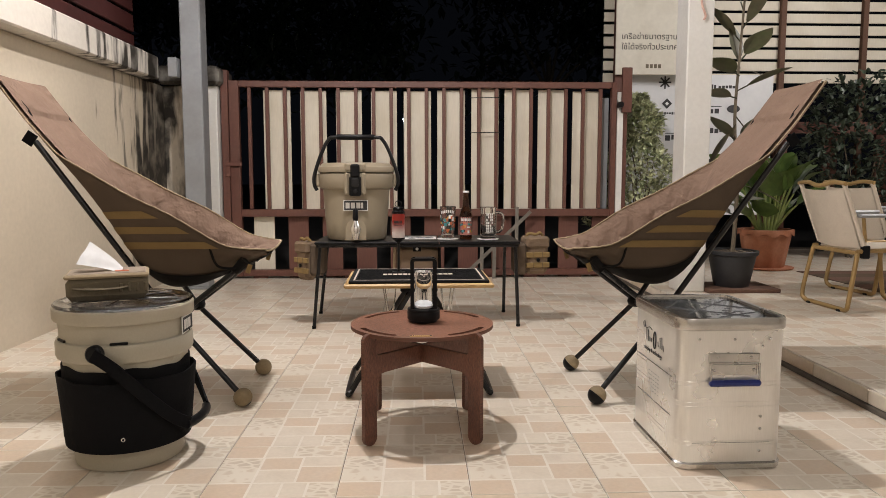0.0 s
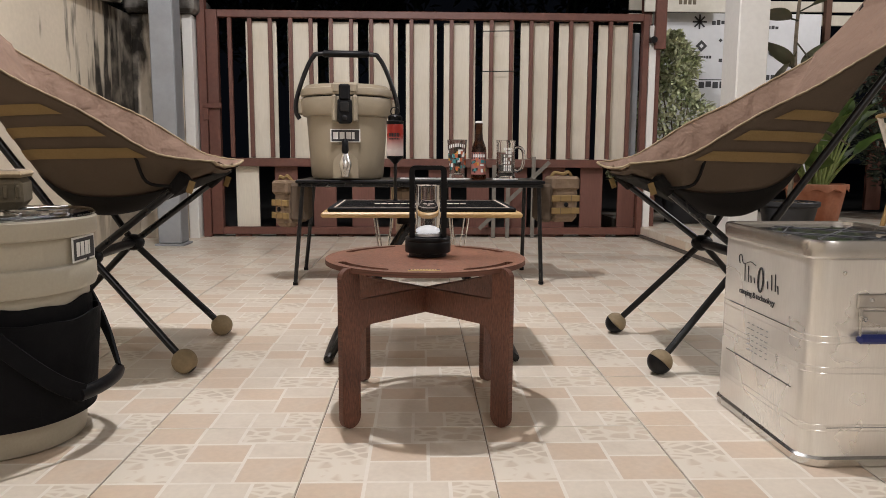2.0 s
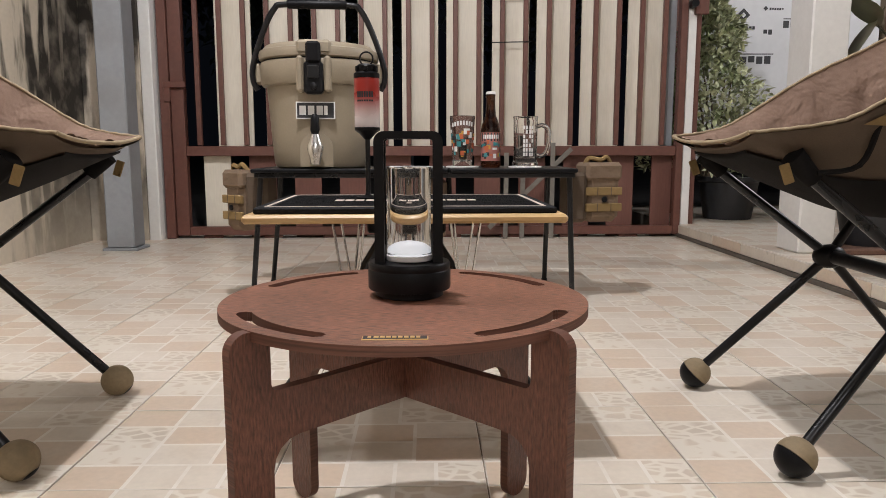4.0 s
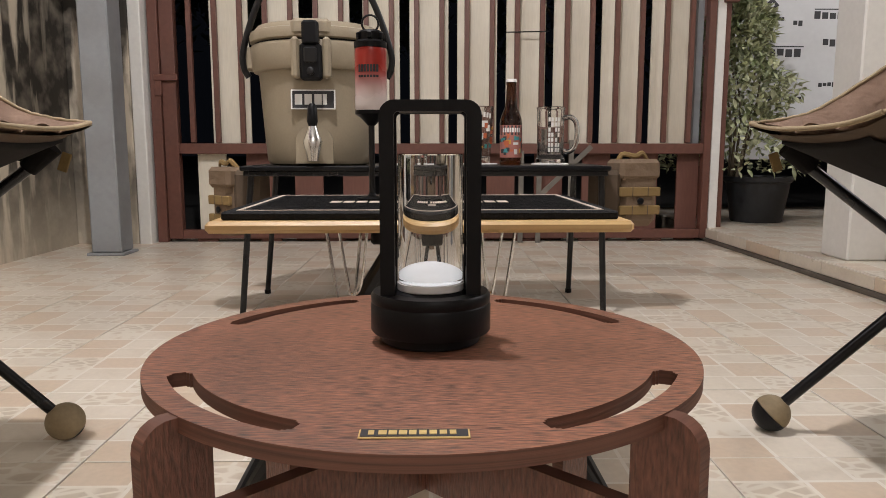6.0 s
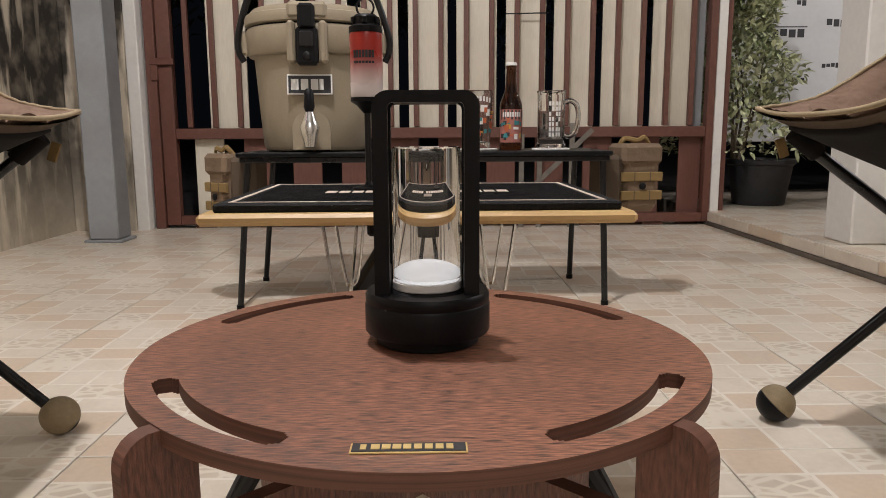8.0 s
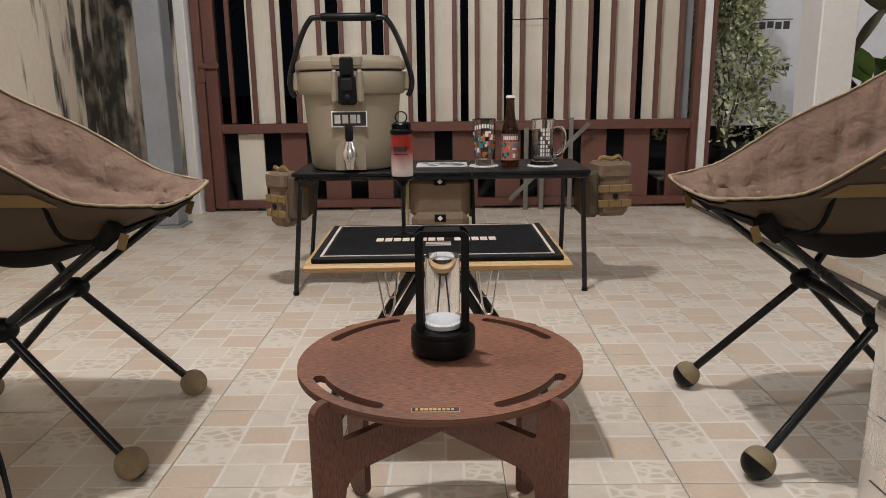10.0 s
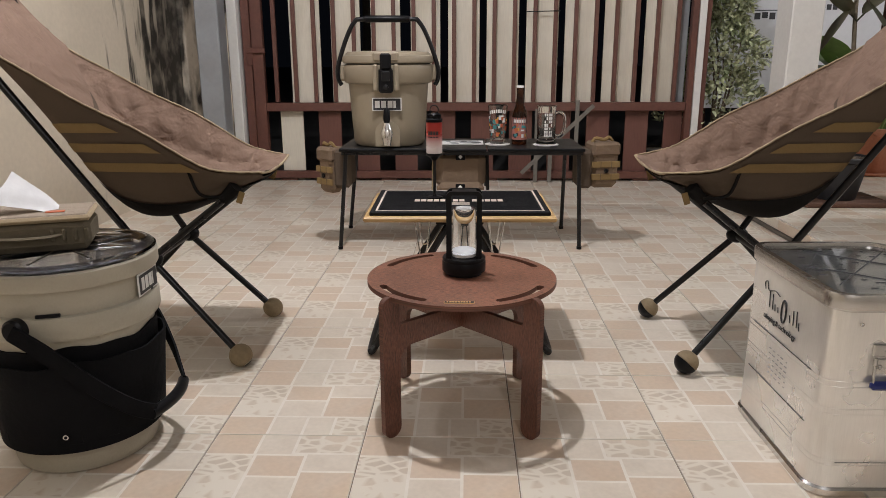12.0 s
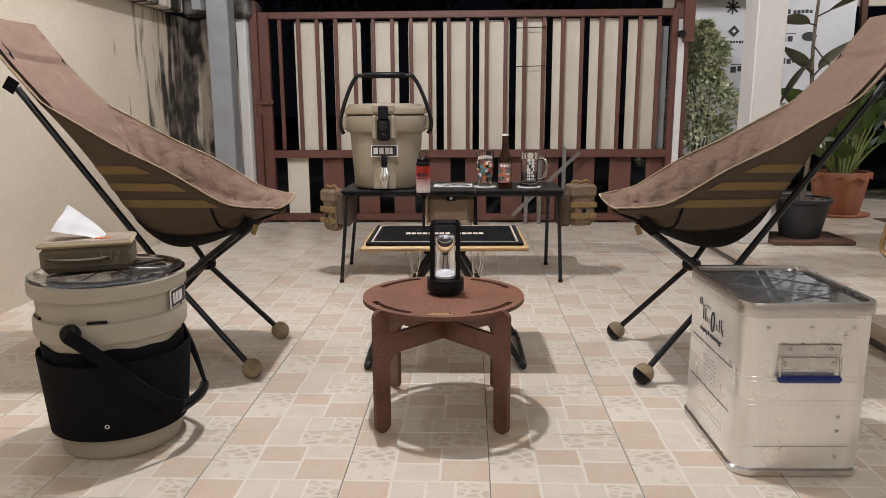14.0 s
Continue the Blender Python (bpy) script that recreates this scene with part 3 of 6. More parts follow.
banner = thing("banner", "white vinyl banner with rows of dark marks", "banner", at=pose(1.505, 3.576, 0.008))
part("sheet", Shape().box(0.0, 1.20, 0, 0.004, 0.38, 1.485, 0.001), BANNER, banner)
for x in (0.02, 1.15):
    part("tie", Shape().tube([(x, 0.002, 1.47), (x + 0.02, 0.31, 1.56)], 0.003, 6), STICK, banner, "thin cord to the fence")
    part("tie", Shape().tube([(x, 0.002, 0.40), (x, 0.20, 0.057)], 0.003, 6), STICK, banner, "thin cord to the ground")
star = Shape()
for k in range(4):
    star.box(-0.050, 0.050, -0.0006, 0.0006, -0.006, 0.006, 0.0, at=pose(0.33, -0.0045, 1.425, 0, 45 * k))
part("emblem", star, DARK_PRINT, banner, "dark star mark")
part("emblem", Shape().box(-0.029, 0.029, -0.0006, 0.0006, -0.029, 0.029, 0, at=pose(0.35, -0.0045, 1.26, 0, 45)), DARK_PRINT, banner, "dark diamond mark")
part("emblem", Shape().box(-0.011, 0.011, -0.0006, 0.0006, -0.011, 0.011, 0, at=pose(0.35, -0.006, 1.26, 0, 45)), BANNER, banner)
part("emblem", Shape().box(-0.010, 0.010, -0.0006, 0.0006, -0.010, 0.010, 0, at=pose(0.485, -0.0045, 1.30, 0, 45)), DARK_PRINT, banner)
random.seed(8)
for x, z, w, h in ((0.27, 1.175, 0.16, 0.022), (0.42, 1.405, 0.13, 0.036), (0.51, 1.29, 0.09, 0.016), (0.48, 1.145, 0.06, 0.034), (0.345, 0.97, 0.20, 0.048), (0.10, 1.00, 0.16, 0.03),
                   (0.70, 1.375, 0.045, 0.036), (0.76, 1.375, 0.14, 0.030), (0.60, 1.185, 0.18, 0.044), (0.66, 1.03, 0.24, 0.044), (0.36, 0.72, 0.2, 0.03), (0.65, 0.80, 0.16, 0.03)):
    n = max(2, round(w / (h * 0.95)))
    for k in range(n):
        low = h * random.choice((0.0, 0.0, 0.18))
        part("mark", Shape().box(x + w * k / n, x + w * (k + 0.78) / n, -0.0012, -0.0002, z + low, z + h * random.uniform(0.75, 1.0), 0), DARK_PRINT, banner)
part("mark", Shape().box(0.345, 0.55, -0.0012, -0.0002, 1.026, 1.032, 0), DARK_PRINT, banner)
part("mark", Shape().box(0.60, 0.79, -0.0012, -0.0002, 1.236, 1.242, 0), DARK_PRINT, banner)
part("emblem", Shape().lathe([(0.052, -0.0006), (0.052, 0.0006)], 28, at=pose(0.885, -0.0045, 1.22, 90, 0, 0), squash=0.6), DARK_PRINT, banner, "dark oval mark")

sign = thing("advert_sign", "faded cream sign board with dark lettering", "sign", at=pose(1.402, 3.445, 0.018))
part("panel", Shape().box(0.0, 0.62, 0, 0.015, 1.455, 2.30, 0.004), SIGN, sign)
LETTER = material("sign_letter", (0.045, 0.040, 0.034), 0.6, vary=0.1)
words("lettering", "เครือข่ายมาตรฐานโ", 0.060, LETTER, sign, pose(0.042, -0.0006, 1.722, 90), "dark printed lettering")
words("lettering", "ใช้ได้จริงทั่วประเทศ", 0.060, LETTER, sign, pose(0.042, -0.0006, 1.645, 90), "dark printed lettering")
for k in range(4):
    part("faded_mark", Shape().box(0.235 + k * 0.032, 0.258 + k * 0.032, -0.001, -0.0002, 1.505, 1.535, 0), BARK, sign)
for k in range(5):
    part("faded_mark", Shape().box(0.06 + k * 0.075, 0.10 + k * 0.075, -0.001, -0.0002, 1.80, 1.83, 0), SIGN, sign)
prop = thing("sign_post", "brown steel post carrying the sign", "post", at=pose(1.44, 3.485, 0))
part("shaft", Shape().box(-0.03, 0.03, 0, 0.05, 0.0, 2.2, 0.003), RUST_BROWN, prop)


# ---- plants ----
def leaf(shape, base, tip, width, droop=0.0, fold=0.25, rows=6, slot=0, wave=0.0):
    """One leaf blade: a folded, bent sheet from base to tip."""
    a, b = Vector(base), Vector(tip)
    d = b - a
    length = d.length
    d.normalize()
    side = d.cross(Vector((0, 0, 1)))
    side = side.normalized() if side.length > 0.05 else Vector((1, 0, 0))
    roll = Matrix.Rotation(random.uniform(-0.5, 0.5), 3, d)
    side = roll @ side
    up = side.cross(d)
    verts, faces = [], []
    for i in range(rows + 1):
        t = i / rows
        w = width * 0.5 * math.sin(math.pi * min(1, 0.06 + 0.92 * t ** 0.85)) + 0.0005
        c = a + d * length * t - Vector((0, 0, 1)) * droop * length * t * t
        ripple = wave * math.sin(9 * t)
        verts += [c - side * w + up * (w * fold + ripple * w), c, c + side * w + up * (w * fold - ripple * w)]
    for i in range(rows):
        k = 3 * i
        faces += [(k, k + 1, k + 4, k + 3), (k + 1, k + 2, k + 5, k + 4)]
    shape.add(verts, faces, slot)


def pot(name, label, r0, r1, h, mat, at, scallop=False, group="plant pots"):
    ob = thing(name, label, "pot", group, at)
    n, sh = 44, Shape()
    prof = [(r0 * 0.96, 0), (r0, 0.006), (r0 + (r1 - r0) * 0.86, h * 0.86), (r1 * 1.0, h * 0.87), (r1 * 1.05, h * 0.90), (r1 * 1.06, h * 0.985), (r1 * 1.04, h), (r1 * 0.97, h), (r1 * 0.94, h * 0.86), (r1 * 0.2, h * 0.855)]
    sh.lathe(prof, n)
    if scallop:
        sh.v = [(x * (1 + 0.03 * math.sin(10 * math.atan2(y, x))), y * (1 + 0.03 * math.sin(10 * math.atan2(y, x))), z - (0.012 * (1 + math.sin(10 * math.atan2(y, x))) if h * 0.88 < z < h * 0.95 and (x * x + y * y) ** 0.5 > r1 else 0)) for x, y, z in sh.v]
    part("shell", sh, mat, ob)
    so = Shape()
    random.seed(int(r1 * 1000))
    rings = [(0.001, 0.01)] + [(r1 * 0.93 * k / 5, 0.0) for k in range(1, 6)]
    so.lathe([(r, h * 0.9 + random.uniform(0, 0.012)) for r, _ in rings], 24, close=False)
    part("soil", so, SOIL, ob, "dark soil with dry litter")
    chips = Shape()
    for _ in range(22):
        w, q = random.uniform(0, 6.28), r1 * random.uniform(0.1, 0.82)
        chips.box(-0.010, 0.010, -0.004, 0.004, -0.001, 0.002, 0.0, at=pose(q * math.cos(w), q * math.sin(w), h * 0.9 + 0.013, random.uniform(-25, 25), random.uniform(-25, 25), random.uniform(0, 180)))
    part("litter", chips, BARK, ob, "dry leaf litter", 0)
    return ob


# rubber plant in a black pot on a wooden base
board = thing("pallet_board", "brown wooden board under the black pot", "board", at=pose(1.662, 1.825, STEP_Z))
for k in range(3):
    part("plank", Shape().box(-0.20, 0.20, -0.145 + k * 0.1, -0.05 + k * 0.1, 0, 0.022, 0.004), PALLET, board)
pot("plant_pot", "black plastic pot on a brown wooden board", 0.095, 0.132, 0.20, POT_BLACK, pose(1.647, 1.825, STEP_Z + 0.022))
rubber = thing("rubber_plant", "tall rubber plant with large dark olive leaves", "plant", at=pose(1.647, 1.825, STEP_Z + 0.2))
random.seed(11)
stem = smooth_line([(0, 0, -0.01), (0.012, 0.0, 0.35), (-0.012, 0.01, 0.75), (0.0, 0.0, 1.15), (0.03, 0.0, 1.75)], 5)
part("stem", Shape().tube(stem, [0.013 - 0.0004 * i for i in range(len(stem))], 8), BARK, rubber)
for x, y, z, dx, dz, w in ((0.0, 0, 0.62, -0.17, 0.16, 0.13), (-0.005, 0, 0.62, 0.21, 0.20, 0.12), (-0.01, 0, 0.72, -0.15, -0.22, 0.11), (-0.01, 0, 0.76, 0.20, -0.28, 0.13),
                           (-0.01, 0, 0.86, -0.19, 0.05, 0.12), (-0.01, 0, 0.90, 0.26, 0.14, 0.12), (0.0, 0, 0.98, -0.20, 0.10, 0.12), (0, 0, 1.02, -0.05, 0.27, 0.14),
                           (0.0, 0, 1.06, 0.21, 0.22, 0.12), (0.0, 0, 1.16, -0.18, 0.22, 0.11), (0.0, 0, 1.22, 0.14, 0.27, 0.12), (0.01, 0, 1.32, -0.1, 0.27, 0.12), (0.02, 0, 1.38, 0.2, 0.16, 0.12),
                           (0.01, 0, 0.40, 0.22, -0.10, 0.12), (0.01, 0, 0.36, -0.2, -0.06, 0.12), (0.012, 0, 0.30, 0.17, 0.02, 0.12), (0.0, 0, 0.22, -0.15, 0.06, 0.11)):
    y2 = random.uniform(-0.10, 0.08)
    lf = Shape()
    lf.tube([(x, y, z), (x + dx * 0.2, y + y2 * 0.2, z + dz * 0.2)], 0.004, 6)
    leaf(lf, (x + dx * 0.18, y + y2 * 0.18, z + dz * 0.18), (x + dx, y + y2, z + dz), w, 0.10, 0.12, 8)
    part("leaf", lf, RUBBER_LEAF, rubber, smooth=60)

# broad green plant in a terracotta pot
pot("plant_pot", "terracotta pot with scalloped rim on a saucer", 0.125, 0.168, 0.26, TERRACOTTA, pose(2.285, 2.745, STEP_Z + 0.012), True)
saucer = thing("pot_saucer", "flat clay saucer under the terracotta pot", "saucer", at=pose(2.285, 2.745, STEP_Z))
part("dish", Shape().lathe([(0.17, 0), (0.185, 0.004), (0.19, 0.012), (0.12, 0.0115)], 36), TERRACOTTA, saucer)
broad = thing("broadleaf_plant", "bright green broad-leaved plant with thick stalks", "plant", at=pose(2.285, 2.745, STEP_Z + 0.25))
random.seed(21)
for k in range(26):
    w = k * 2.4 + random.uniform(-0.3, 0.3)
    reach, rise = random.uniform(0.10, 0.32), random.uniform(0.14, 0.50)
    px, py = 0.05 * math.cos(w), 0.05 * math.sin(w)
    tx, ty = reach * math.cos(w), reach * math.sin(w) * 0.8
    lf = Shape()
    lf.tube(smooth_line([(px, py, 0), (px + (tx - px) * 0.35, py + (ty - py) * 0.35, rise * 0.45), (tx * 0.7, ty * 0.7, rise * 0.72)], 4), [0.011 - 0.0007 * i for i in range(9)], 7)
    leaf(lf, (tx * 0.68, ty * 0.68, rise * 0.70), (tx * 1.25 + 0.05 * math.cos(w), ty * 1.25, rise * 1.12 + 0.10), random.uniform(0.15, 0.23), 0.30, 0.20, 7, 1, 0.10)
    part("leaf", lf, [STALK, BROAD_LEAF], broad, smooth=60)


def shrub(name, label, at, n, size, mat, leaf_len, seed, shape_fn, stems=5):
    ob = thing(name, label, "shrub", at=at)
    random.seed(seed)
    st = Shape()
    for k in range(stems):
        w = 2 * math.pi * k / stems
        top = Vector((0.5 * size[0] * math.cos(w) * 0.6, 0.5 * size[1] * math.sin(w) * 0.6, size[2] * random.uniform(0.6, 0.9)))
        st.tube(smooth_line([(0.02 * math.cos(w), 0.02 * math.sin(w), 0), top * 0.5 + Vector((0.03, 0, 0.03)), top], 4), [0.009 - 0.0007 * i for i in range(9)], 6)
    part("stem", st, BARK, ob)
    cr = Shape()
    for _ in range(n):
        p = shape_fn()
        d = Vector((p[0], p[1], random.uniform(-0.1, 0.5))).normalized() + Vector([random.uniform(-0.8, 0.8) for _ in range(3)])
        d.normalize()
        leaf(cr, p, Vector(p) + d * leaf_len * random.uniform(0.6, 1.3), leaf_len * 0.55, 0.15, 0.3, 3)
    tagged(part("foliage", cr, mat, ob, "dense small leaves", smooth=0), kind="stuff")
    return ob


def cone_crown():
    t = random.random() ** 0.8
    r = (0.30 * (1 - t) ** 0.75 + 0.045) * (0.6 + 0.5 * random.random()) * (1 + 0.25 * math.sin(t * 17))
    w = random.uniform(0, 6.283)
    return (r * math.cos(w), r * math.sin(w) * 0.8, 0.04 + 0.95 * t)


pot("plant_pot", "wide black plastic pot on the terrace edge", 0.13, 0.165, 0.24, POT_BLACK, pose(1.635, 3.14, STEP_Z))
shrub("variegated_shrub", "pale variegated small-leaved shrub in a black pot", pose(1.500, 3.14, STEP_Z + 0.22), 4200, (0.4, 0.4, 0.9), PALE_LEAF, 0.044, 31, cone_crown)


def bush_crown():
    while True:
        p = [random.uniform(-1, 1) for _ in range(3)]
        if 0.25 < sum(c * c for c in p) < 1:
            return (0.42 * p[0], 0.35 * p[1], 0.80 + 0.62 * p[2] + 0.06 * math.sin(9 * p[0]))


shrub("dark_bush", "dark green leafy bush behind the terrace", pose(3.26, 3.355, STEP_Z), 2200, (0.7, 0.6, 1.1), DARK_LEAF, 0.06, 41, bush_crown)
shrub("dark_bush", "dark green leafy bush behind the terrace", pose(4.0, 3.29, STEP_Z), 1600, (0.7, 0.6, 1.1), DARK_LEAF, 0.06, 43, bush_crown)


def tree(at, height, seed):
    ob = thing("street_tree", "dark leafy tree in the night beyond the gate", "tree", "trees beyond the gate", at)
    random.seed(seed)
    tr = Shape()
    tr.tube(smooth_line([(0, 0, -0.05), (0.08, 0.05, height * 0.3), (-0.05, 0, height * 0.62)], 4), [0.16 - 0.008 * i for i in range(9)], 8)
    heads = []
    for k in range(7):
        w = k * 2.4
        e = Vector((height * 0.30 * math.cos(w), height * 0.22 * math.sin(w), height * random.uniform(0.55, 0.95)))
        heads.append(e)
        tr.tube(smooth_line([(0, 0, height * 0.45), e * 0.55 + Vector((0, 0, height * 0.2)), e], 4), [0.07 - 0.006 * i for i in range(9)], 6)
    part("trunk", tr, BARK, ob)
    cr = Shape()
    for _ in range(2200):
        h = random.choice(heads)
        p = h + Vector([random.gauss(0, height * 0.10) for _ in range(3)])
        d = Vector([random.uniform(-1, 1) for _ in range(3)]).normalized()
        leaf(cr, p, p + d * 0.5, 0.22, 0.1, 0.3, 2)
    tagged(part("crown", cr, DARK_LEAF, ob, "loose dark crown", smooth=0), kind="stuff")


street = thing("street_lamp", "distant lit street lamp on a thin pole", "street lamp", at=pose(-0.50, 20.0, -0.045))
part("pole", Shape().tube([(0, 0.1, 0), (0, 0.1, 2.6), (0, 0.0, 2.62)], 0.04, 8), GREY_STEEL, street)
part("head", Shape().ball(0.045, 14, 8, at=pose(0, -0.02, 2.43)), glowing("street_glow", (0.75, 0.85, 1.0), 14), street, "small glowing lamp head")
part("arm", Shape().tube([(0, -0.01, 2.62), (0, -0.02, 2.47)], 0.02, 6), GREY_STEEL, street)

tree(pose(-3.6, 24.0, 0), 7.6, 51)
tree(pose(5.0, 26.0, 0), 8.6, 52)
tree(pose(-10.5, 27.0, 0), 9.0, 53)


# ---- lounge chairs ----
def lounge_chair(label, at, dark_caps, track):
    """A high-backed folding camp chair that faces +x; its hub stands over the origin."""
    ob = thing("camp_chair", label, "chair", "camp chairs", at)
    rim = [(0.287, 0.480), (0.212, 0.489), (0.155, 0.508), (0.03, 0.586), (-0.09, 0.645), (-0.19, 0.703), (-0.285, 0.758), (-0.325, 0.795), (-0.385, 0.865), (-0.472, 0.985)]
    mid = [(0.287, 0.468), (0.208, 0.432), (0.13, 0.398), (0.04, 0.368), (-0.045, 0.370), (-0.115, 0.430), (-0.168, 0.555), (-0.238, 0.700), (-0.362, 0.848), (-0.480, 0.978)]
    half = [0.155, 0.195, 0.205, 0.21, 0.205, 0.195, 0.182, 0.172, 0.165, 0.158]
    U, V = 44, 28
    R = smooth_line([(x, 0, z) for x, z in rim], 5)
    C = smooth_line([(x, 0, z) for x, z in mid], 5)
    H = [p.x for p in smooth_line([(h, 0, 0) for h in half], 5)]
    U = len(R) - 1

    def surf(u, v, off=0.0):
        i = min(int(u), U - 1)
        f = u - i
        r, c, h = R[i].lerp(R[i + 1], f), C[i].lerp(C[i + 1], f), H[i] + (H[i + 1] - H[i]) * f
        s = 2 * v - 1
        k = 1 - abs(s) ** 2.3
        p = r.lerp(c, k)
        p.y = h * (abs(s) ** 0.85) * (1 if s > 0 else -1)
        if off:
            out = (c - r)
            out = out.normalized() if out.length > 0.02 else Vector((-0.6, 0, -0.8))
            p += Vector((out.x * k, s * 0.8, out.z * k - 0.25)).normalized() * off
        return p

    random.seed(5)

    def ripple(u, v):
        q = surf(u, v)
        flat = max(0.0, 1 - abs(2 * v - 1) ** 3)
        fold = abs(noise.noise(Vector((q.x * 15 + 3, q.y * 10, q.z * 15)))) ** 0.7
        pucker = abs(noise.noise(Vector((q.x * 38, q.y * 30 + 7, q.z * 38))))
        seat = 1.0 if u < 26 else 0.45
        return seat * flat * (0.024 * (fold - 0.3) + 0.010 * (pucker - 0.2)) + 0.0028 * noise.noise(Vector((q.x * 30, q.y * 3, q.z * 30))) * (1 - flat * 0.6)

    def quilt(u, v):
        """Puffed squares between sewn lines on the lower half of the seat."""
        if not 3 < u < 29:
            return 0.0
        ease = min(1.0, (u - 3) / 3, (29 - u) / 3)
        return 0.015 * ease * (abs(math.sin(math.pi * (u + 0.6 * math.sin(5 * v)) / 3.3)) * abs(math.sin(math.pi * v * 8))) ** 0.6

    def grid(offset, u0, u1, wrinkle=False):
        verts, faces = [], []
        U, V = (len(R) * 2, 64) if wrinkle else (len(R) - 1, 28)
        us = [u0 + (u1 - u0) * i / U for i in range(U + 1)]
        for u in us:
            for j in range(V + 1):
                p = surf(u, j / V, offset)
                if wrinkle:
                    s = 2 * j / V - 1
                    p += Vector((0.4, 0, 0.9)) * ripple(u, j / V) + Vector((0.35, -1.0 * s, 0.8)) * quilt(u, j / V) * (1 - abs(s) ** 6)
                verts.append(p)
        for i in range(U):
            for j in range(V):
                k = i * (V + 1) + j
                faces.append((k, k + 1, k + V + 2, k + V + 1))
        return verts, faces

    pad = Shape()
    v, f = grid(0.0, 0, U, True)
    pad.add(v, f)
    part("seat", pad, PAD, ob, "mauve brown quilted canvas seat", 80)
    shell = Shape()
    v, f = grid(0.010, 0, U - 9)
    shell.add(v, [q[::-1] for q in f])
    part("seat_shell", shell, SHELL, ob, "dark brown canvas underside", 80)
    back = Shape()
    v, f = grid(0.008, U - 10, U)
    back.add(v, [q[::-1] for q in f])
    part("headrest_back", back, PAD, ob, "", 80)
    # black mesh under the front of the seat
    net = Shape()
    v, f = grid(0.015, 1, 24)
    keep = [q for q in f if 0.22 < (q[0] % (V + 1)) / V < 0.78]
    net.add(v, [q[::-1] for q in keep])
    part("net_panel", net, BLACK_NET, ob, "black mesh panel", 80)
    # sewn webbing bands round the back of the seat
    for z in (0.590, 0.545, 0.500):
        band = Shape()
        verts, faces = [], []
        for j in range(41):
            v_ = 0.02 + 0.96 * j / 40
            pair = []
            for lvl in (z - 0.0105, z + 0.0105):
                u = U - 9.0
                while u > 2 and surf(u, v_, 0.014).z > lvl + 0.02 * abs(2 * v_ - 1) - 0.02:
                    u -= 0.08
                pair.append(surf(u, v_, 0.0135))
            verts += pair
        for j in range(40):
            faces.append((2 * j, 2 * j + 1, 2 * j + 3, 2 * j + 2))
        band.add(verts, faces)
        part("webbing_band", band, WEBBING, ob, "khaki webbing band", 80)
    for v_ in (0.0, 1.0):
        part("piping", Shape().tube([surf(u * 0.5, v_) + Vector((0, 0, 0.0006 * math.sin(u * 1.9))) for u in range(2 * U + 1)], 0.0027, 7), PIPING, ob, "frayed khaki edge piping", 80)
    part("piping", Shape().tube([surf(0, j / 20) for j in range(21)], 0.0034, 7), PIPING, ob, "frayed khaki edge piping", 80)
    part("piping", Shape().tube([surf(U, j / 20) for j in range(21)], 0.0038, 7), PIPING, ob, "", 80)
    # folded pocket over the top
    flap = Shape()
    v, f = grid(-0.010, U - 14, U, False)
    flap.add([p + Vector((0.004, 0, 0.006)) for p in v], f)
    # Black tubes stand in for the shade inside the pocket opening.
    for v_ in (0.07, 0.93):
        part("pocket_gap_shade", Shape().tube([surf(U - 13 + 1.0 * k, v_, -0.016) for k in range(14)], [0.002 + 0.0045 * math.sin(math.pi * k / 13) for k in range(14)], 6), BLACK_NET, ob, "dark tube standing for shade in the pocket opening", 80)
    part("head_pocket", flap, PAD, ob, "mauve canvas head pocket", 80)
    for s in (-1, 1):
        hub = Vector((0, s * 0.135, 0.265))
        foot = Vector((0.212, s * track, 0.030))
        rear = Vector((-0.235, s * track, 0.030))
        front_top = Vector((0.222, s * 0.160, 0.436))
        high = Vector((-0.352, s * 0.183, 0.800))
        fl = part("leg", Shape().tube([hub, foot], 0.0085, 10), BLACK_TUBE, ob)
        rl = part("leg", Shape().tube([hub, rear], 0.0085, 10), BLACK_TUBE, ob)
        part("seat_pole", Shape().tube([hub, front_top], 0.0085, 10), BLACK_TUBE, ob)
        part("back_pole", Shape().tube([hub, high], 0.0088, 10), BLACK_TUBE, ob)
        sock = part("corner_sock", Shape().tube([front_top - (front_top - hub).normalized() * 0.035, front_top + Vector((0.006, 0, 0.012))], [0.013, 0.017], 10), BLACK_NET, ob, "black corner sleeve")
        part("pull_tab", Shape().box(-0.007, 0.007, -0.002, 0.002, -0.014, 0.014, 0.001, at=Matrix.Translation(front_top + Vector((0.018, s * 0.012, -0.012))) @ pose(0, 0, 0, 0, 20)), WEBBING, ob, "khaki pull tab")
        part("strap_loop", Shape().tube(smooth_line([front_top + Vector((-0.02, s * 0.02, -0.01)), front_top + Vector((-0.07, s * 0.03, 0.0)), front_top + Vector((-0.09, s * 0.035, 0.055))], 5), 0.004, 6), BLACK_NET, ob, "black strap loop")
        part("side_tag", Shape().box(-0.016, 0.016, -0.002, 0.002, -0.018, 0.018, 0.001, at=Matrix.Translation(high + Vector((-0.012, s * 0.006, 0.008))) @ pose(0, 0, 0, 0, 35)), CANVAS_BLACK, ob, "black tag with pale diamond")
        part("hub_joint", Shape().ball(0.026, 14, 8, at=Matrix.Translation(hub) @ Matrix.Diagonal((1.15, 0.9, 0.85, 1))), BLACK_PLASTIC, ob)
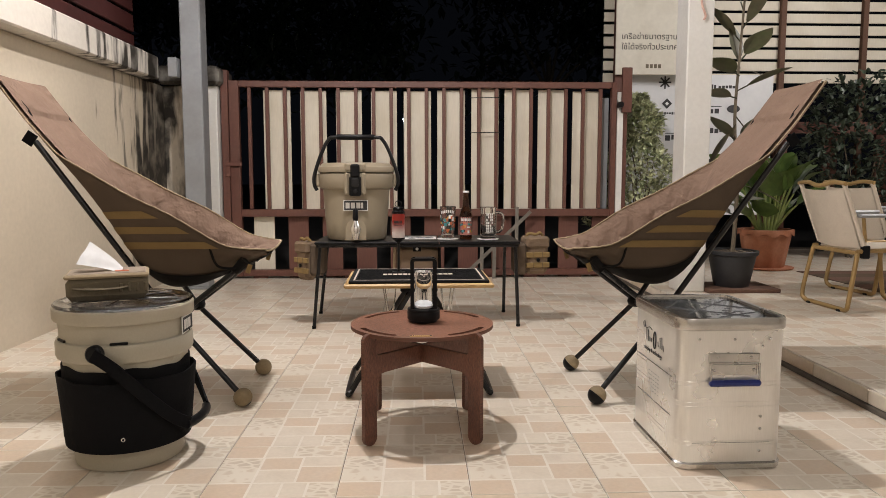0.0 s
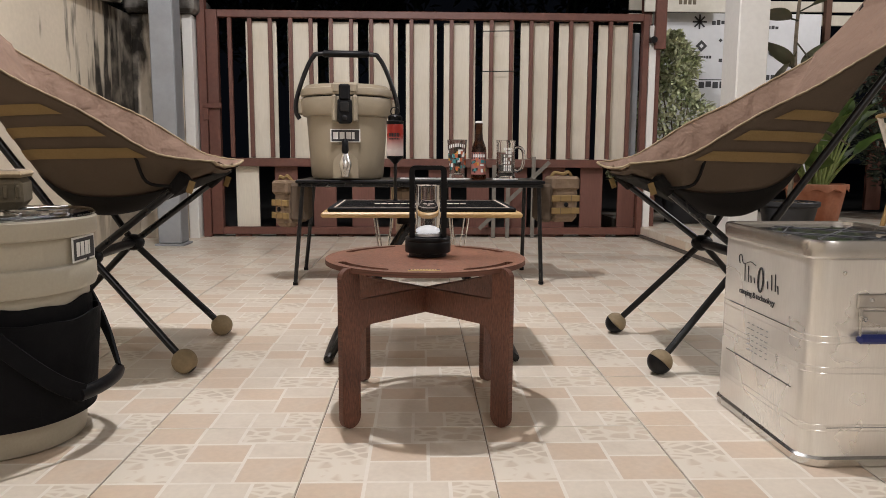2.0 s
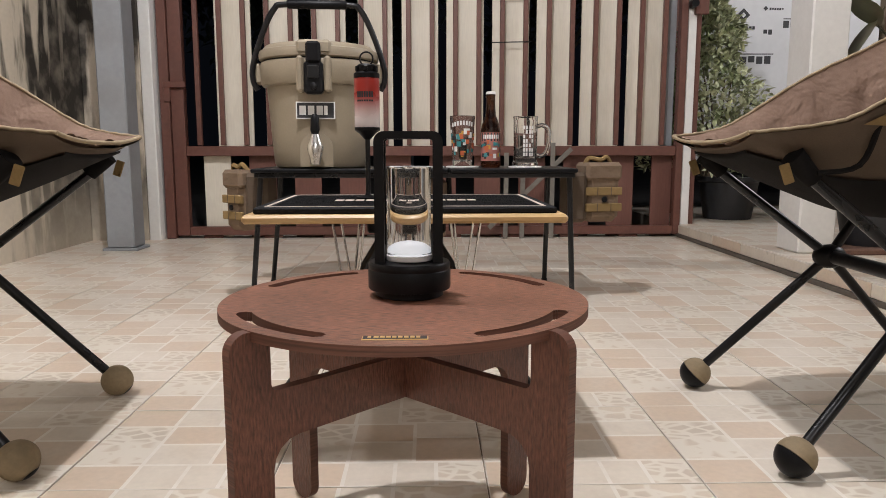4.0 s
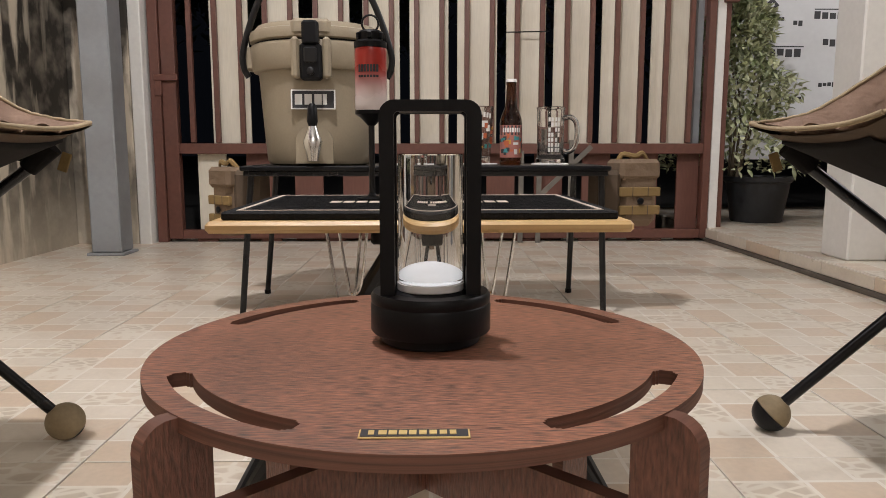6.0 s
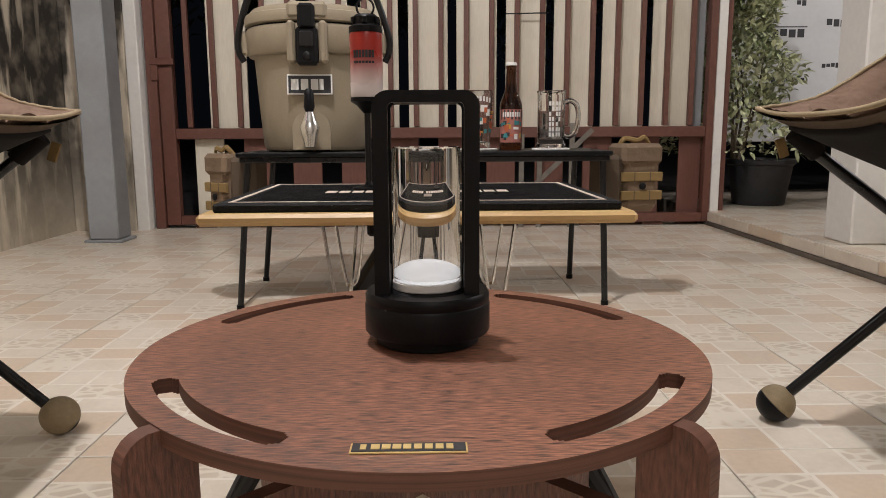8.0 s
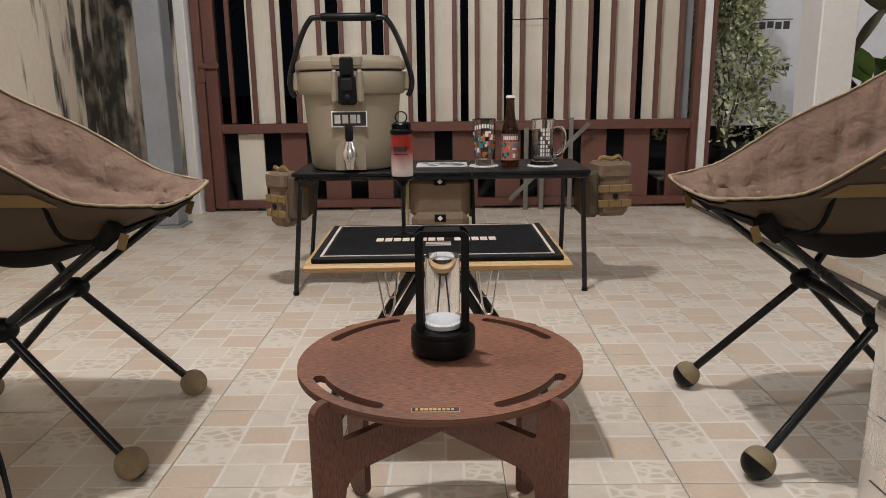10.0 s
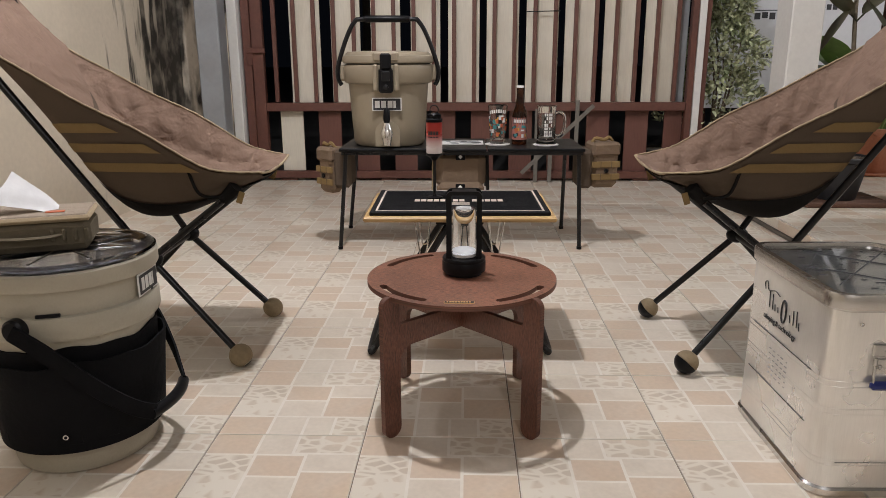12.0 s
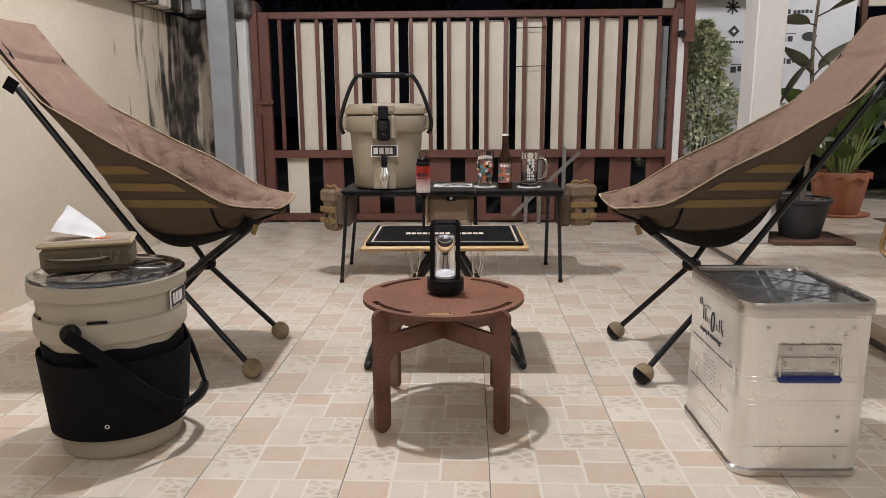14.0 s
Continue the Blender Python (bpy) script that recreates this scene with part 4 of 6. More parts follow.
        for leg, p, d in ((fl, foot, foot - hub), (rl, rear, rear - hub)):
            m = Matrix.Translation(p) @ d.normalized().to_track_quat("Z", "Y").to_matrix().to_4x4()
            part("foot_ball", Shape().ball(0.0285, 22, 14, at=m, low=-90, high=2 if dark_caps else 62), KHAKI_BALL, leg, "khaki rubber ball foot")
            part("ball_cap", Shape().ball(0.0288, 22, 8, at=m, low=4 if dark_caps else 64, high=90), BLACK_PLASTIC, leg, "black rubber cap")
    part("hub_bar", Shape().tube([(0, -0.135, 0.265), (0, 0.135, 0.265)], 0.012, 10), BLACK_PLASTIC, ob)
    return ob


lounge_chair("mauve canvas high-back camp chair with khaki ball feet", pose(-0.869, 0.198, 0, 0, 0, 1.9), False, 0.1755)
lounge_chair("mauve canvas high-back camp chair with two-tone ball feet", pose(0.646, 0.206, 0, 0, 0, 179.7), True, 0.193)

# ---- round low table ----
TX, TY, TZ, TR = -0.106, -0.160, 0.297, 0.1965
table = thing("round_table", "round dark-stained plywood low table with slotted top", "table", at=pose(TX, TY, 0))


def polar_plate(radii, n, open_cell, z0, z1, squash):
    """A round plate with some cells left open; slot 1 is its edge."""
    sh, pts = Shape(), {}
    rings = len(radii)
    verts = []
    for lvl, z in enumerate((z0, z1)):
        for i, r in enumerate(radii):
            for j in range(n):
                w = 2 * math.pi * j / n
                pts[lvl, i, j] = len(verts)
                verts.append((r * math.cos(w), r * math.sin(w) * squash, z))
    faces, edge = [], []
    shut = lambda i, j: 0 <= i < rings - 1 and not open_cell(i, (j % n + 0.5) / n)
    for i in range(rings - 1):
        for j in range(n):
            if not shut(i, j):
                continue
            k = (j + 1) % n
            faces += [(pts[1, i, j], pts[1, i + 1, j], pts[1, i + 1, k], pts[1, i, k]), (pts[0, i, k], pts[0, i + 1, k], pts[0, i + 1, j], pts[0, i, j])]
            if not shut(i + 1, j):
                edge.append((pts[0, i + 1, j], pts[0, i + 1, k], pts[1, i + 1, k], pts[1, i + 1, j]))
            if i and not shut(i - 1, j):
                edge.append((pts[1, i, j], pts[1, i, k], pts[0, i, k], pts[0, i, j]))
            if not shut(i, j + 1):
                edge.append((pts[1, i, k], pts[1, i + 1, k], pts[0, i + 1, k], pts[0, i, k]))
            if not shut(i, j - 1):
                edge.append((pts[0, i, j], pts[0, i + 1, j], pts[1, i + 1, j], pts[1, i, j]))
    sh.add(verts, faces + edge, 0)
    sh.m[-len(edge):] = [1] * len(edge)
    return sh


def slot_gap(i, t):
    w = (t * 8) % 2 - 1
    if not 3 <= i <= 11:
        return False
    q = (i - 7) / 4.6
    return abs(w) < 0.50 - 0.064 * (1 - (1 - q * q) ** 0.5)


R0 = TR
part("tabletop", polar_plate([0.0005, R0 * 0.5, R0 * 0.7] + [R0 * (0.840 + 0.0090 * k) for k in range(10)] + [R0 * 0.985, R0], 480, slot_gap, TZ - 0.0095, TZ, 1.0), [TABLE_WOOD, TABLE_EDGE], table, "brown plywood top with four curved slots", 30)


def arc(cx, cz, r, a0, a1, n=6):
    return [(cx + r * math.cos(radians(a0 + (a1 - a0) * i / n)), cz + r * math.sin(radians(a0 + (a1 - a0) * i / n))) for i in range(n + 1)]


side = arc(0.184, 0.0195, 0.0195, 180, 360, 10) + [(0.2035, 0.260)] + arc(0.1865, 0.2662, 0.017, 0, 80, 5) + [(0.1790, 0.2832), (0.1790, 0.2740), (0.1645, 0.2740), (0.1645, 0.2326)] + arc(0.1575, 0.2326, 0.007, 0, -90, 4)
outline = side + [(0.02, 0.2256), (-0.02, 0.2256)] + [(-x, z) for x, z in side[::-1]] + [(-0.1645, 0.148)] + arc(-0.1375, 0.152, 0.027, 180, 90, 4) + [(-0.06, 0.1795), (0.0, 0.1795), (0.06, 0.1795)] + arc(0.1375, 0.152, 0.027, 90, 0, 4) + [(0.1645, 0.148)]
outline = [(x * 1.065, z * TZ / 0.284) for x, z in outline]
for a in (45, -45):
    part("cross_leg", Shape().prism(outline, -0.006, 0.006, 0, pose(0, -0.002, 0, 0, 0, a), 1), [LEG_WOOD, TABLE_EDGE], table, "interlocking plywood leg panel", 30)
plate = part("name_plate", Shape().box(-0.0285, 0.0285, -0.0055, 0.0055, TZ, TZ + 0.0010, 0.0003), GOLD, table, "small gold-rimmed plate")
plate.matrix_basis = pose(-0.0035, -0.1720, 0)
fill = part("plate_field", Shape().box(-0.0275, 0.0275, -0.0046, 0.0046, TZ + 0.0010, TZ + 0.0014, 0.0001), DARK_PRINT, plate, "black field")
for k, w in enumerate((3.5, 5, 5, 5, 4.5, 4.5, 4.5, 4.5, 4)):
    x = -0.0235 + k * 0.0052
    part("plate_mark", Shape().box(x, x + w * 0.00085, -0.0028, 0.0024, TZ + 0.0014, TZ + 0.0018, 0.0), GOLD, plate)

# ---- crystal lamp on the round table ----
clamp = thing("table_lantern", "black cordless lantern with clear crystal cylinder on the round table", "lantern", at=pose(-0.1015, -0.146, TZ + 0.0005))
part("base", Shape().lathe([(0.036, 0), (0.0375, 0.001), (0.0375, 0.007), (0.0445, 0.0085), (0.0455, 0.010), (0.0455, 0.029), (0.0445, 0.0305), (0.0450, 0.0315), (0.0452, 0.036), (0.0435, 0.0385), (0.031, 0.0385), (0.029, 0.034), (0.0285, 0.037), (0.025, 0.0395), (0.002, 0.0395)], 56), BLACK_PLASTIC, clamp)
hoop = [(-0.0365, 0.034), (-0.026, 0.034), (-0.026, 0.166)] + arc(-0.0225, 0.1675, 0.0035, 180, 90, 4) + arc(0.0225, 0.1675, 0.0035, 90, 0, 4) + [(0.026, 0.166), (0.026, 0.034), (0.0365, 0.034), (0.0365, 0.168)] + arc(0.0255, 0.168, 0.011, 0, 90, 6) + arc(-0.0255, 0.168, 0.011, 90, 180, 6)
for y0_, y1_ in ((-0.0225, -0.0155), (0.0155, 0.0225)):
    part("handle_hoop", Shape().prism(hoop, y0_, y1_), BLACK_PLASTIC, clamp)
part("handle_top", Shape().box(-0.0250, 0.0250, -0.0154, 0.0154, 0.1712, 0.1786, 0.002), BLACK_PLASTIC, clamp)
for s in (-1, 1):
    part("side_bar", Shape().box(s * 0.0312 - 0.0045, s * 0.0312 + 0.0045, -0.0154, 0.0154, 0.0386, 0.056, 0.002), BLACK_PLASTIC, clamp)
part("crystal", Shape().lathe([(0.0236, 0.0455), (0.0242, 0.0462), (0.0242, 0.1400), (0.0236, 0.1408)], 64), CRYSTAL, clamp, "clear solid crystal cylinder", 30)
part("dome", Shape().ball(0.0168, 36, 12, at=pose(0, 0, 0.0462) @ Matrix.Diagonal((1, 1, 0.92, 1)), low=3, high=90), DOME, clamp, "white light dome", 60)
part("dome_ring", Shape().lathe([(0.0245, 0.0395), (0.0252, 0.0402), (0.0252, 0.0450), (0.0244, 0.0453)], 48), FROST, clamp, "pale ring under the crystal")

# ---- bamboo table with bar mat ----
BZ = 0.364
bt = thing("bamboo_table", "low bamboo-topped folding table with black steel legs", "table", at=pose(-0.115, 0.264, 0, 0, 0, 1))
part("tabletop", Shape().box(-0.236, 0.236, -0.165, 0.168, BZ - 0.013, BZ, 0.004), BAMBOO, bt)
for y in (-0.145, 0.145):
    for s in (-1, 1):
        part("leg", Shape().tube([(s * 0.025, y * 0.55, BZ - 0.030), (s * 0.222, y, 0.012)], 0.0095, 8), BLACK_TUBE, bt)
for s in (-1, 1):
    part("foot_bar", Shape().tube(smooth_line([(s * 0.218, -0.150, 0.020), (s * 0.228, -0.146, 0.010), (s * 0.230, 0.0, 0.0095), (s * 0.228, 0.146, 0.010), (s * 0.218, 0.150, 0.020)], 4), 0.0095, 8), BLACK_TUBE, bt)
part("leg_bracket", Shape().box(-0.06, 0.06, -0.10, 0.10, BZ - 0.034, BZ - 0.0135, 0.003), BLACK_PLASTIC, bt)
for s in (-1, 1):
    for y in (-0.06, 0.06):
        part("wire_hanger", Shape().tube(smooth_line([(s * 0.118, y, BZ - 0.014), (s * 0.104, y, BZ - 0.11), (s * 0.098, y, BZ - 0.125), (s * 0.085, y, BZ - 0.11), (s * 0.074, y, BZ - 0.014)], 4), 0.0022, 6), CHROME, bt, "thin steel wire hanger")
mat_ = thing("bar_mat", "black ribbed rubber bar mat with white border", "mat", at=pose(-0.115, 0.266, BZ, 0, 0, 1))
part("sheet", Shape().box(-0.222, 0.222, -0.150, 0.155, 0.0, 0.0095, 0.002), RUBBER_MAT, mat_)
for x0_, x1_, y0_, y1_ in ((-0.208, 0.208, -0.137, -0.132), (-0.208, 0.208, 0.137, 0.142), (-0.208, -0.203, -0.131, 0.136), (0.203, 0.208, -0.131, 0.136)):
    part("border_line", Shape().box(x0_, x1_, y0_, y1_, 0.0097, 0.0104, 0.0), PRINT, mat_)
for k, w in enumerate((0.020,) * 14):
    if k != 8:
        part("printed_mark", Shape().box(-0.118 + k * 0.0168, -0.1045 + k * 0.0168, -0.018, 0.012, 0.0097, 0.0104, 0.0), PRINT, mat_)
for k in range(3):
    part("printed_mark", Shape().box(-0.022, 0.026, -0.036 - k * 0.012, -0.030 - k * 0.012, 0.0097, 0.0104, 0.0), PRINT, mat_)
for k in range(52):
    part("rib", Shape().box(-0.198, 0.198, -0.128 + k * 0.0050, -0.1262 + k * 0.0050, 0.0093, 0.0099, 0.0), RUBBER_MAT, mat_, smooth=0)

# ---- lantern on a stand ----
lan = thing("mini_lantern", "small red and white lantern on a black stand", "lantern", at=pose(-0.182, 0.300, BZ + 0.010))
part("stand_foot", Shape().lathe([(0.022, 0), (0.022, 0.003), (0.006, 0.006), (0.0042, 0.010)], 24), BLACK_PLASTIC, lan)
part("stand_pole", Shape().tube([(0, 0, 0.008), (0, 0, 0.112)], 0.0042, 10), BLACK_TUBE, lan)
part("cup", Shape().lathe([(0.005, 0.100), (0.014, 0.110), (0.0215, 0.115), (0.0215, 0.120)], 28), BLACK_PLASTIC, lan)
part("shade", Shape().lathe([(0.0205, 0.1202), (0.0212, 0.1225)] + [(0.0212, 0.1225 + 0.0075 * k) for k in range(1, 11)] + [(0.0205, 0.2010)], 36), FADING_FILM, lan, "sleeve fading from red above to white below")
part("cap", Shape().lathe([(0.0218, 0.2012), (0.0218, 0.2085), (0.0165, 0.2115), (0.0165, 0.2210), (0.013, 0.2240), (0.002, 0.2240)], 28), BLACK_PLASTIC, lan)
for k in range(6):
    a = radians(k * 60 - 90)
    part("cap_lug", Shape().box(-0.003, 0.003, -0.002, 0.002, 0.2118, 0.2205, 0.001, at=Matrix.Rotation(a, 4, "Z") @ pose(0.0178, 0, 0, 0, 0, 90)), BLACK_PLASTIC, lan)
part("ring", Shape().tube([(0.011 * math.cos(radians(a)), 0, 0.2330 + 0.011 * math.sin(radians(a))) for a in range(0, 360, 20)], 0.0015, 6, True), BLACK_TUBE, lan)
for z, h in ((0.1690, 0.0095), (0.1620, 0.0030)):
    for k in range(7):
        a = radians(-128 + k * 11)
        part("printed_mark", Shape().box(-0.0016, 0.0016, -0.0003, 0.0003, 0, h, 0, at=Matrix.Translation((0.0216 * math.cos(a), 0.0216 * math.sin(a), z)) @ Matrix.Rotation(a + math.pi / 2, 4, "Z")), DARK_PRINT, lan)

# ---- black slatted table ----
KZ = 0.402
kt = thing("black_table", "low black aluminium camp table in two sections", "table", at=pose(-0.118, 1.318, 0))
for x0_, x1_ in ((-0.468, 0.098), (0.102, 0.472)):
    part("top_panel", Shape().box(x0_, x1_, -0.178, 0.178, KZ - 0.012, KZ, 0.003), BLACK_PLASTIC, kt, "matt black top panel")
part("front_rail", Shape().box(-0.46, 0.465, -0.172, -0.160, KZ - 0.026, KZ - 0.0122, 0.002), BLACK_TUBE, kt)
part("rear_rail", Shape().box(-0.46, 0.465, 0.160, 0.172, KZ - 0.026, KZ - 0.0122, 0.002), BLACK_TUBE, kt)
for tx, ty, fx, fy in ((-0.445, -0.150, -0.478, -0.160), (0.452, -0.150, 0.470, -0.142), (-0.445, 0.150, -0.495, 0.205), (0.440, 0.150, 0.443, 0.208)):
    part("leg", Shape().tube([(tx, ty, KZ - 0.02), (fx, fy, 0.006)], 0.0082, 10), BLACK_TUBE, kt)
    part("foot_cap", Shape().tube([(fx, fy, 0.012), (fx, fy, 0.0)], 0.0100, 10), BLACK_PLASTIC, kt)
part("leg", Shape().tube([(0.10, -0.10, KZ - 0.02), (0.10, -0.06, 0.24)], 0.0075, 8), BLACK_TUBE, kt)

# ---- drinks jug ----
jug = thing("drinks_cooler", "tan round drinks cooler with bail handle on the black table", "cooler", at=pose(-0.406, 1.308, KZ, 0, 0, 3))
jug.scale = (1.065, 1.065, 1.045)
part("body", Shape().lathe([(0.118, 0), (0.127, 0.004), (0.132, 0.014), (0.1385, 0.10), (0.1455, 0.205), (0.1475, 0.232)], 72), JUG, jug)
part("collar", Shape().lathe([(0.149, 0.228), (0.159, 0.231), (0.163, 0.238), (0.1650, 0.288), (0.1630, 0.295), (0.158, 0.297)], 72), JUG, jug)
part("collar_gap", Shape().lathe([(0.156, 0.2972), (0.156, 0.3005)], 64), BLACK_PLASTIC, jug, "dark seal line")
part("lid", Shape().lathe([(0.160, 0.3008), (0.1665, 0.304), (0.1680, 0.318), (0.1650, 0.327), (0.158, 0.3295), (0.154, 0.336), (0.148, 0.342), (0.09, 0.345), (0.002, 0.346)], 72), JUG, jug)
part("lid_ridge", Shape().box(-0.046, 0.046, -0.168, -0.10, 0.305, 0.3435, 0.008), JUG, jug)
for s in (-1, 1):
    part("latch_cheek", Shape().box(s * 0.036 - 0.0095, s * 0.036 + 0.0095, -0.178, -0.14, 0.205, 0.300, 0.006), JUG, jug)
la = part("latch", Shape().box(-0.0245, 0.0245, -0.184, -0.150, 0.200, 0.285, 0.006).box(-0.019, 0.019, -0.188, -0.160, 0.280, 0.336, 0.006), BLACK_PLASTIC, jug, "black rubber latch")
part("latch_pad", Shape().box(-0.015, 0.015, -0.190, -0.183, 0.240, 0.275, 0.004).lathe([(0.009, 0), (0.009, 0.004), (0.007, 0.005)], 18, at=pose(0, -0.184, 0.220, 90)), BLACK_TUBE, la)
for s in (-1, 1):
    part("handle_ear", Shape().box(s * 0.166 - 0.012, s * 0.166 + 0.012, -0.022, 0.022, 0.238, 0.296, 0.006), JUG, jug)
hp = [(-0.172, -0.012, 0.222), (-0.183, -0.016, 0.245), (-0.182, -0.02, 0.29), (-0.150, -0.025, 0.385), (-0.118, -0.028, 0.445), (-0.085, -0.03, 0.4575)]
hl = smooth_line(hp + [(-x, y, z) for x, y, z in hp[::-1]], 5)
part("bail_handle", Shape().tube(hl, 0.0082, 10), BLACK_TUBE, jug, "black bail handle")
part("handle_grip", Shape().tube([(-0.082, -0.03, 0.4575), (-0.078, -0.03, 0.458), (0.078, -0.03, 0.458), (0.082, -0.03, 0.4575)], [0.010, 0.0125, 0.0125, 0.010], 14), BLACK_PLASTIC, jug, "black ribbed grip")
lg = part("badge", Shape().box(-0.052, 0.052, -0.0015, 0.0015, -0.0235, 0.0235, 0.001), WHITE_PRINT, jug, "white-edged dark badge with plain shapes")
lg.matrix_basis = pose(0, -0.1445, 0.158, -4)
part("badge_field", Shape().box(-0.0485, 0.0485, -0.0022, -0.0016, -0.020, 0.020, 0.0), DARK_PRINT, lg)
for x in (-0.034, -0.0115, 0.0115, 0.031):
    part("badge_mark", Shape().box(x - 0.0085, x + 0.0085 if x < 0.03 else x + 0.001, -0.0028, -0.0023, -0.0125, 0.0125, 0.0), WHITE_PRINT, lg)
part("tap_recess", Shape().prism([(-0.044, 0.006), (0.044, 0.006), (0.044, 0.055)] + arc(0, 0.055, 0.044, 0, 180, 14)[1:-1] + [(-0.044, 0.055)], -0.1415, -0.118), JUG, jug, "moulded tap recess")
tap = part("tap", Shape().tube([(0, -0.14, 0.060), (0, -0.178, 0.060)], 0.010, 14).lathe([(0.015, 0), (0.015, 0.006), (0.011, 0.008)], 20, at=pose(0, -0.142, 0.060, 90)).tube([(0, -0.172, 0.094), (0, -0.172, 0.076), (0, -0.172, 0.058), (0, -0.176, 0.034), (0, -0.178, 0.012)], [0.010, 0.016, 0.023, 0.017, 0.0125], 18), CHROME, jug, "chrome tap")
part("tap_lever", Shape().tube([(0, -0.173, 0.088), (0, -0.172, 0.105), (0, -0.170, 0.140), (0, -0.170, 0.147)], [0.0075, 0.0125, 0.0105, 0.006], 14), BLACK_PLASTIC, tap, "black tap lever")

# ---- glasses, bottle, coasters ----
def coaster(at):
    ob = thing("coaster", "white scalloped coaster under a glass", "coaster", "white coasters", at)
    sh = Shape().lathe([(0.047, 0), (0.048, 0.001), (0.048, 0.004), (0.046, 0.005), (0.002, 0.005)], 60)
    sh.v = [(x * (1 + 0.05 * math.cos(14 * math.atan2(y, x))), y * (1 + 0.05 * math.cos(14 * math.atan2(y, x))), z) for x, y, z in sh.v]
    part("disc", sh, WHITE_PRINT, ob)


def print_patch(parent, mat, r0, r1, z0, z1, a0, a1):
    sh = Shape()
    n, verts, faces = 8, [], []
    for j in range(n + 1):
        a = radians(a0 + (a1 - a0) * j / n)
        verts += [(r0 * math.cos(a), r0 * math.sin(a), z0), (r1 * math.cos(a), r1 * math.sin(a), z1)]
    for j in range(n):
        faces.append((2 * j, 2 * j + 2, 2 * j + 3, 2 * j + 1))
    part("printed_patch", sh.add(verts, faces), mat, parent)


coaster(pose(0.026, 1.275, KZ))
coaster(pose(0.216, 1.260, KZ))
pint = thing("pint_glass", "clear pint glass with colourful print on a coaster", "glass", at=pose(0.026, 1.275, KZ + 0.005))
part("vessel", Shape().lathe([(0.028, 0), (0.0295, 0.001), (0.0300, 0.012), (0.0385, 0.148), (0.0382, 0.150), (0.0365, 0.149), (0.0285, 0.018), (0.002, 0.014)], 48), CLEAR, pint)
random.seed(61)
for k in range(34):
    z0, a0 = random.uniform(0.026, 0.100), random.uniform(-165, -30)
    m = random.choice((TEAL, ORANGE, TEAL, YELLOW, ORANGE, DARK_PRINT, WHITE_PRINT))
    z1 = z0 + random.uniform(0.006, 0.018)
    print_patch(pint, m, 0.0309 + 0.0615 * z0 + 0.00004 * k, 0.0309 + 0.0615 * z1 + 0.00004 * k, z0, z1, a0, a0 + random.uniform(8, 30))
for k in range(8):
    print_patch(pint, WHITE_PRINT, 0.0382, 0.0391, 0.116 + 0.006 * math.sin(0.4 * k), 0.129 + 0.006 * math.sin(0.4 * k), -145 + k * 13.5, -136 + k * 13.5)
beer = thing("beer_bottle", "brown glass beer bottle with colourful label and white cap", "bottle", at=pose(0.113, 1.290, KZ))
part("vessel", Shape().lathe([(0.027, 0), (0.0295, 0.003), (0.0300, 0.012), (0.0300, 0.112), (0.0285, 0.124), (0.022, 0.142), (0.0165, 0.156), (0.0140, 0.180), (0.0130, 0.212), (0.0138, 0.214), (0.0138, 0.220)], 40), AMBER, beer)
part("cap", Shape().lathe([(0.0150, 0.2202), (0.0152, 0.2245), (0.0130, 0.2285), (0.002, 0.229)], 24), WHITE_PRINT, beer, "white crown cap")
part("label", Shape().lathe([(0.0304, 0.020), (0.0304, 0.106)], 40, close=False, a0=-170, a1=-10), material("label_pink", (0.42, 0.16, 0.13), 0.6, vary=0.1), beer, "coral printed label")
print_patch(beer, DARK_PRINT, 0.0307, 0.0307, 0.080, 0.105, -168, -12)
for k in range(26):
    z0, a0 = random.uniform(0.022, 0.072), random.uniform(-165, -30)
    m = random.choice((TEAL, ORANGE, TEAL, YELLOW, DARK_PRINT, WHITE_PRINT))
    print_patch(beer, m, 0.0308 + 0.00004 * k, 0.0308 + 0.00004 * k, z0, z0 + random.uniform(0.005, 0.014), a0, a0 + random.uniform(8, 28))
for k in range(8):
    print_patch(beer, WHITE_PRINT, 0.0311, 0.0311, 0.087, 0.099, -140 + k * 12.5, -131 + k * 12.5)
mug = thing("beer_mug", "clear thick glass beer mug with white print on a coaster", "mug", at=pose(0.216, 1.260, KZ + 0.005))
part("vessel", Shape().lathe([(0.037, 0), (0.039, 0.002), (0.039, 0.010), (0.0350, 0.016), (0.0365, 0.140), (0.0380, 0.146), (0.0375, 0.148), (0.0345, 0.147), (0.0315, 0.022), (0.002, 0.018)], 48), CLEAR, mug)
part("handle", Shape().tube(smooth_line([(0.033, 0, 0.118), (0.052, 0, 0.122), (0.068, 0, 0.108), (0.071, 0, 0.075), (0.064, 0, 0.042), (0.048, 0, 0.030), (0.033, 0, 0.034)], 5), 0.0068, 10), CLEAR, mug, "thick glass handle")
for k, a in enumerate((-108, -96, -80, -68)):
    for j in range(7):
        if (j + k) % 6 != 5:
            print_patch(mug, WHITE_PRINT, 0.0362, 0.0368, 0.030 + j * 0.0132, 0.0405 + j * 0.0132, a, a + 9)
cards = thing("coaster_sheet", "flat white and grey patterned sheet on the black table", "sheet", at=pose(-0.114, 1.328, KZ))
part("sheet", Shape().box(-0.085, 0.085, -0.062, 0.062, 0, 0.003, 0.001), WHITE_PRINT, cards)
random.seed(17)
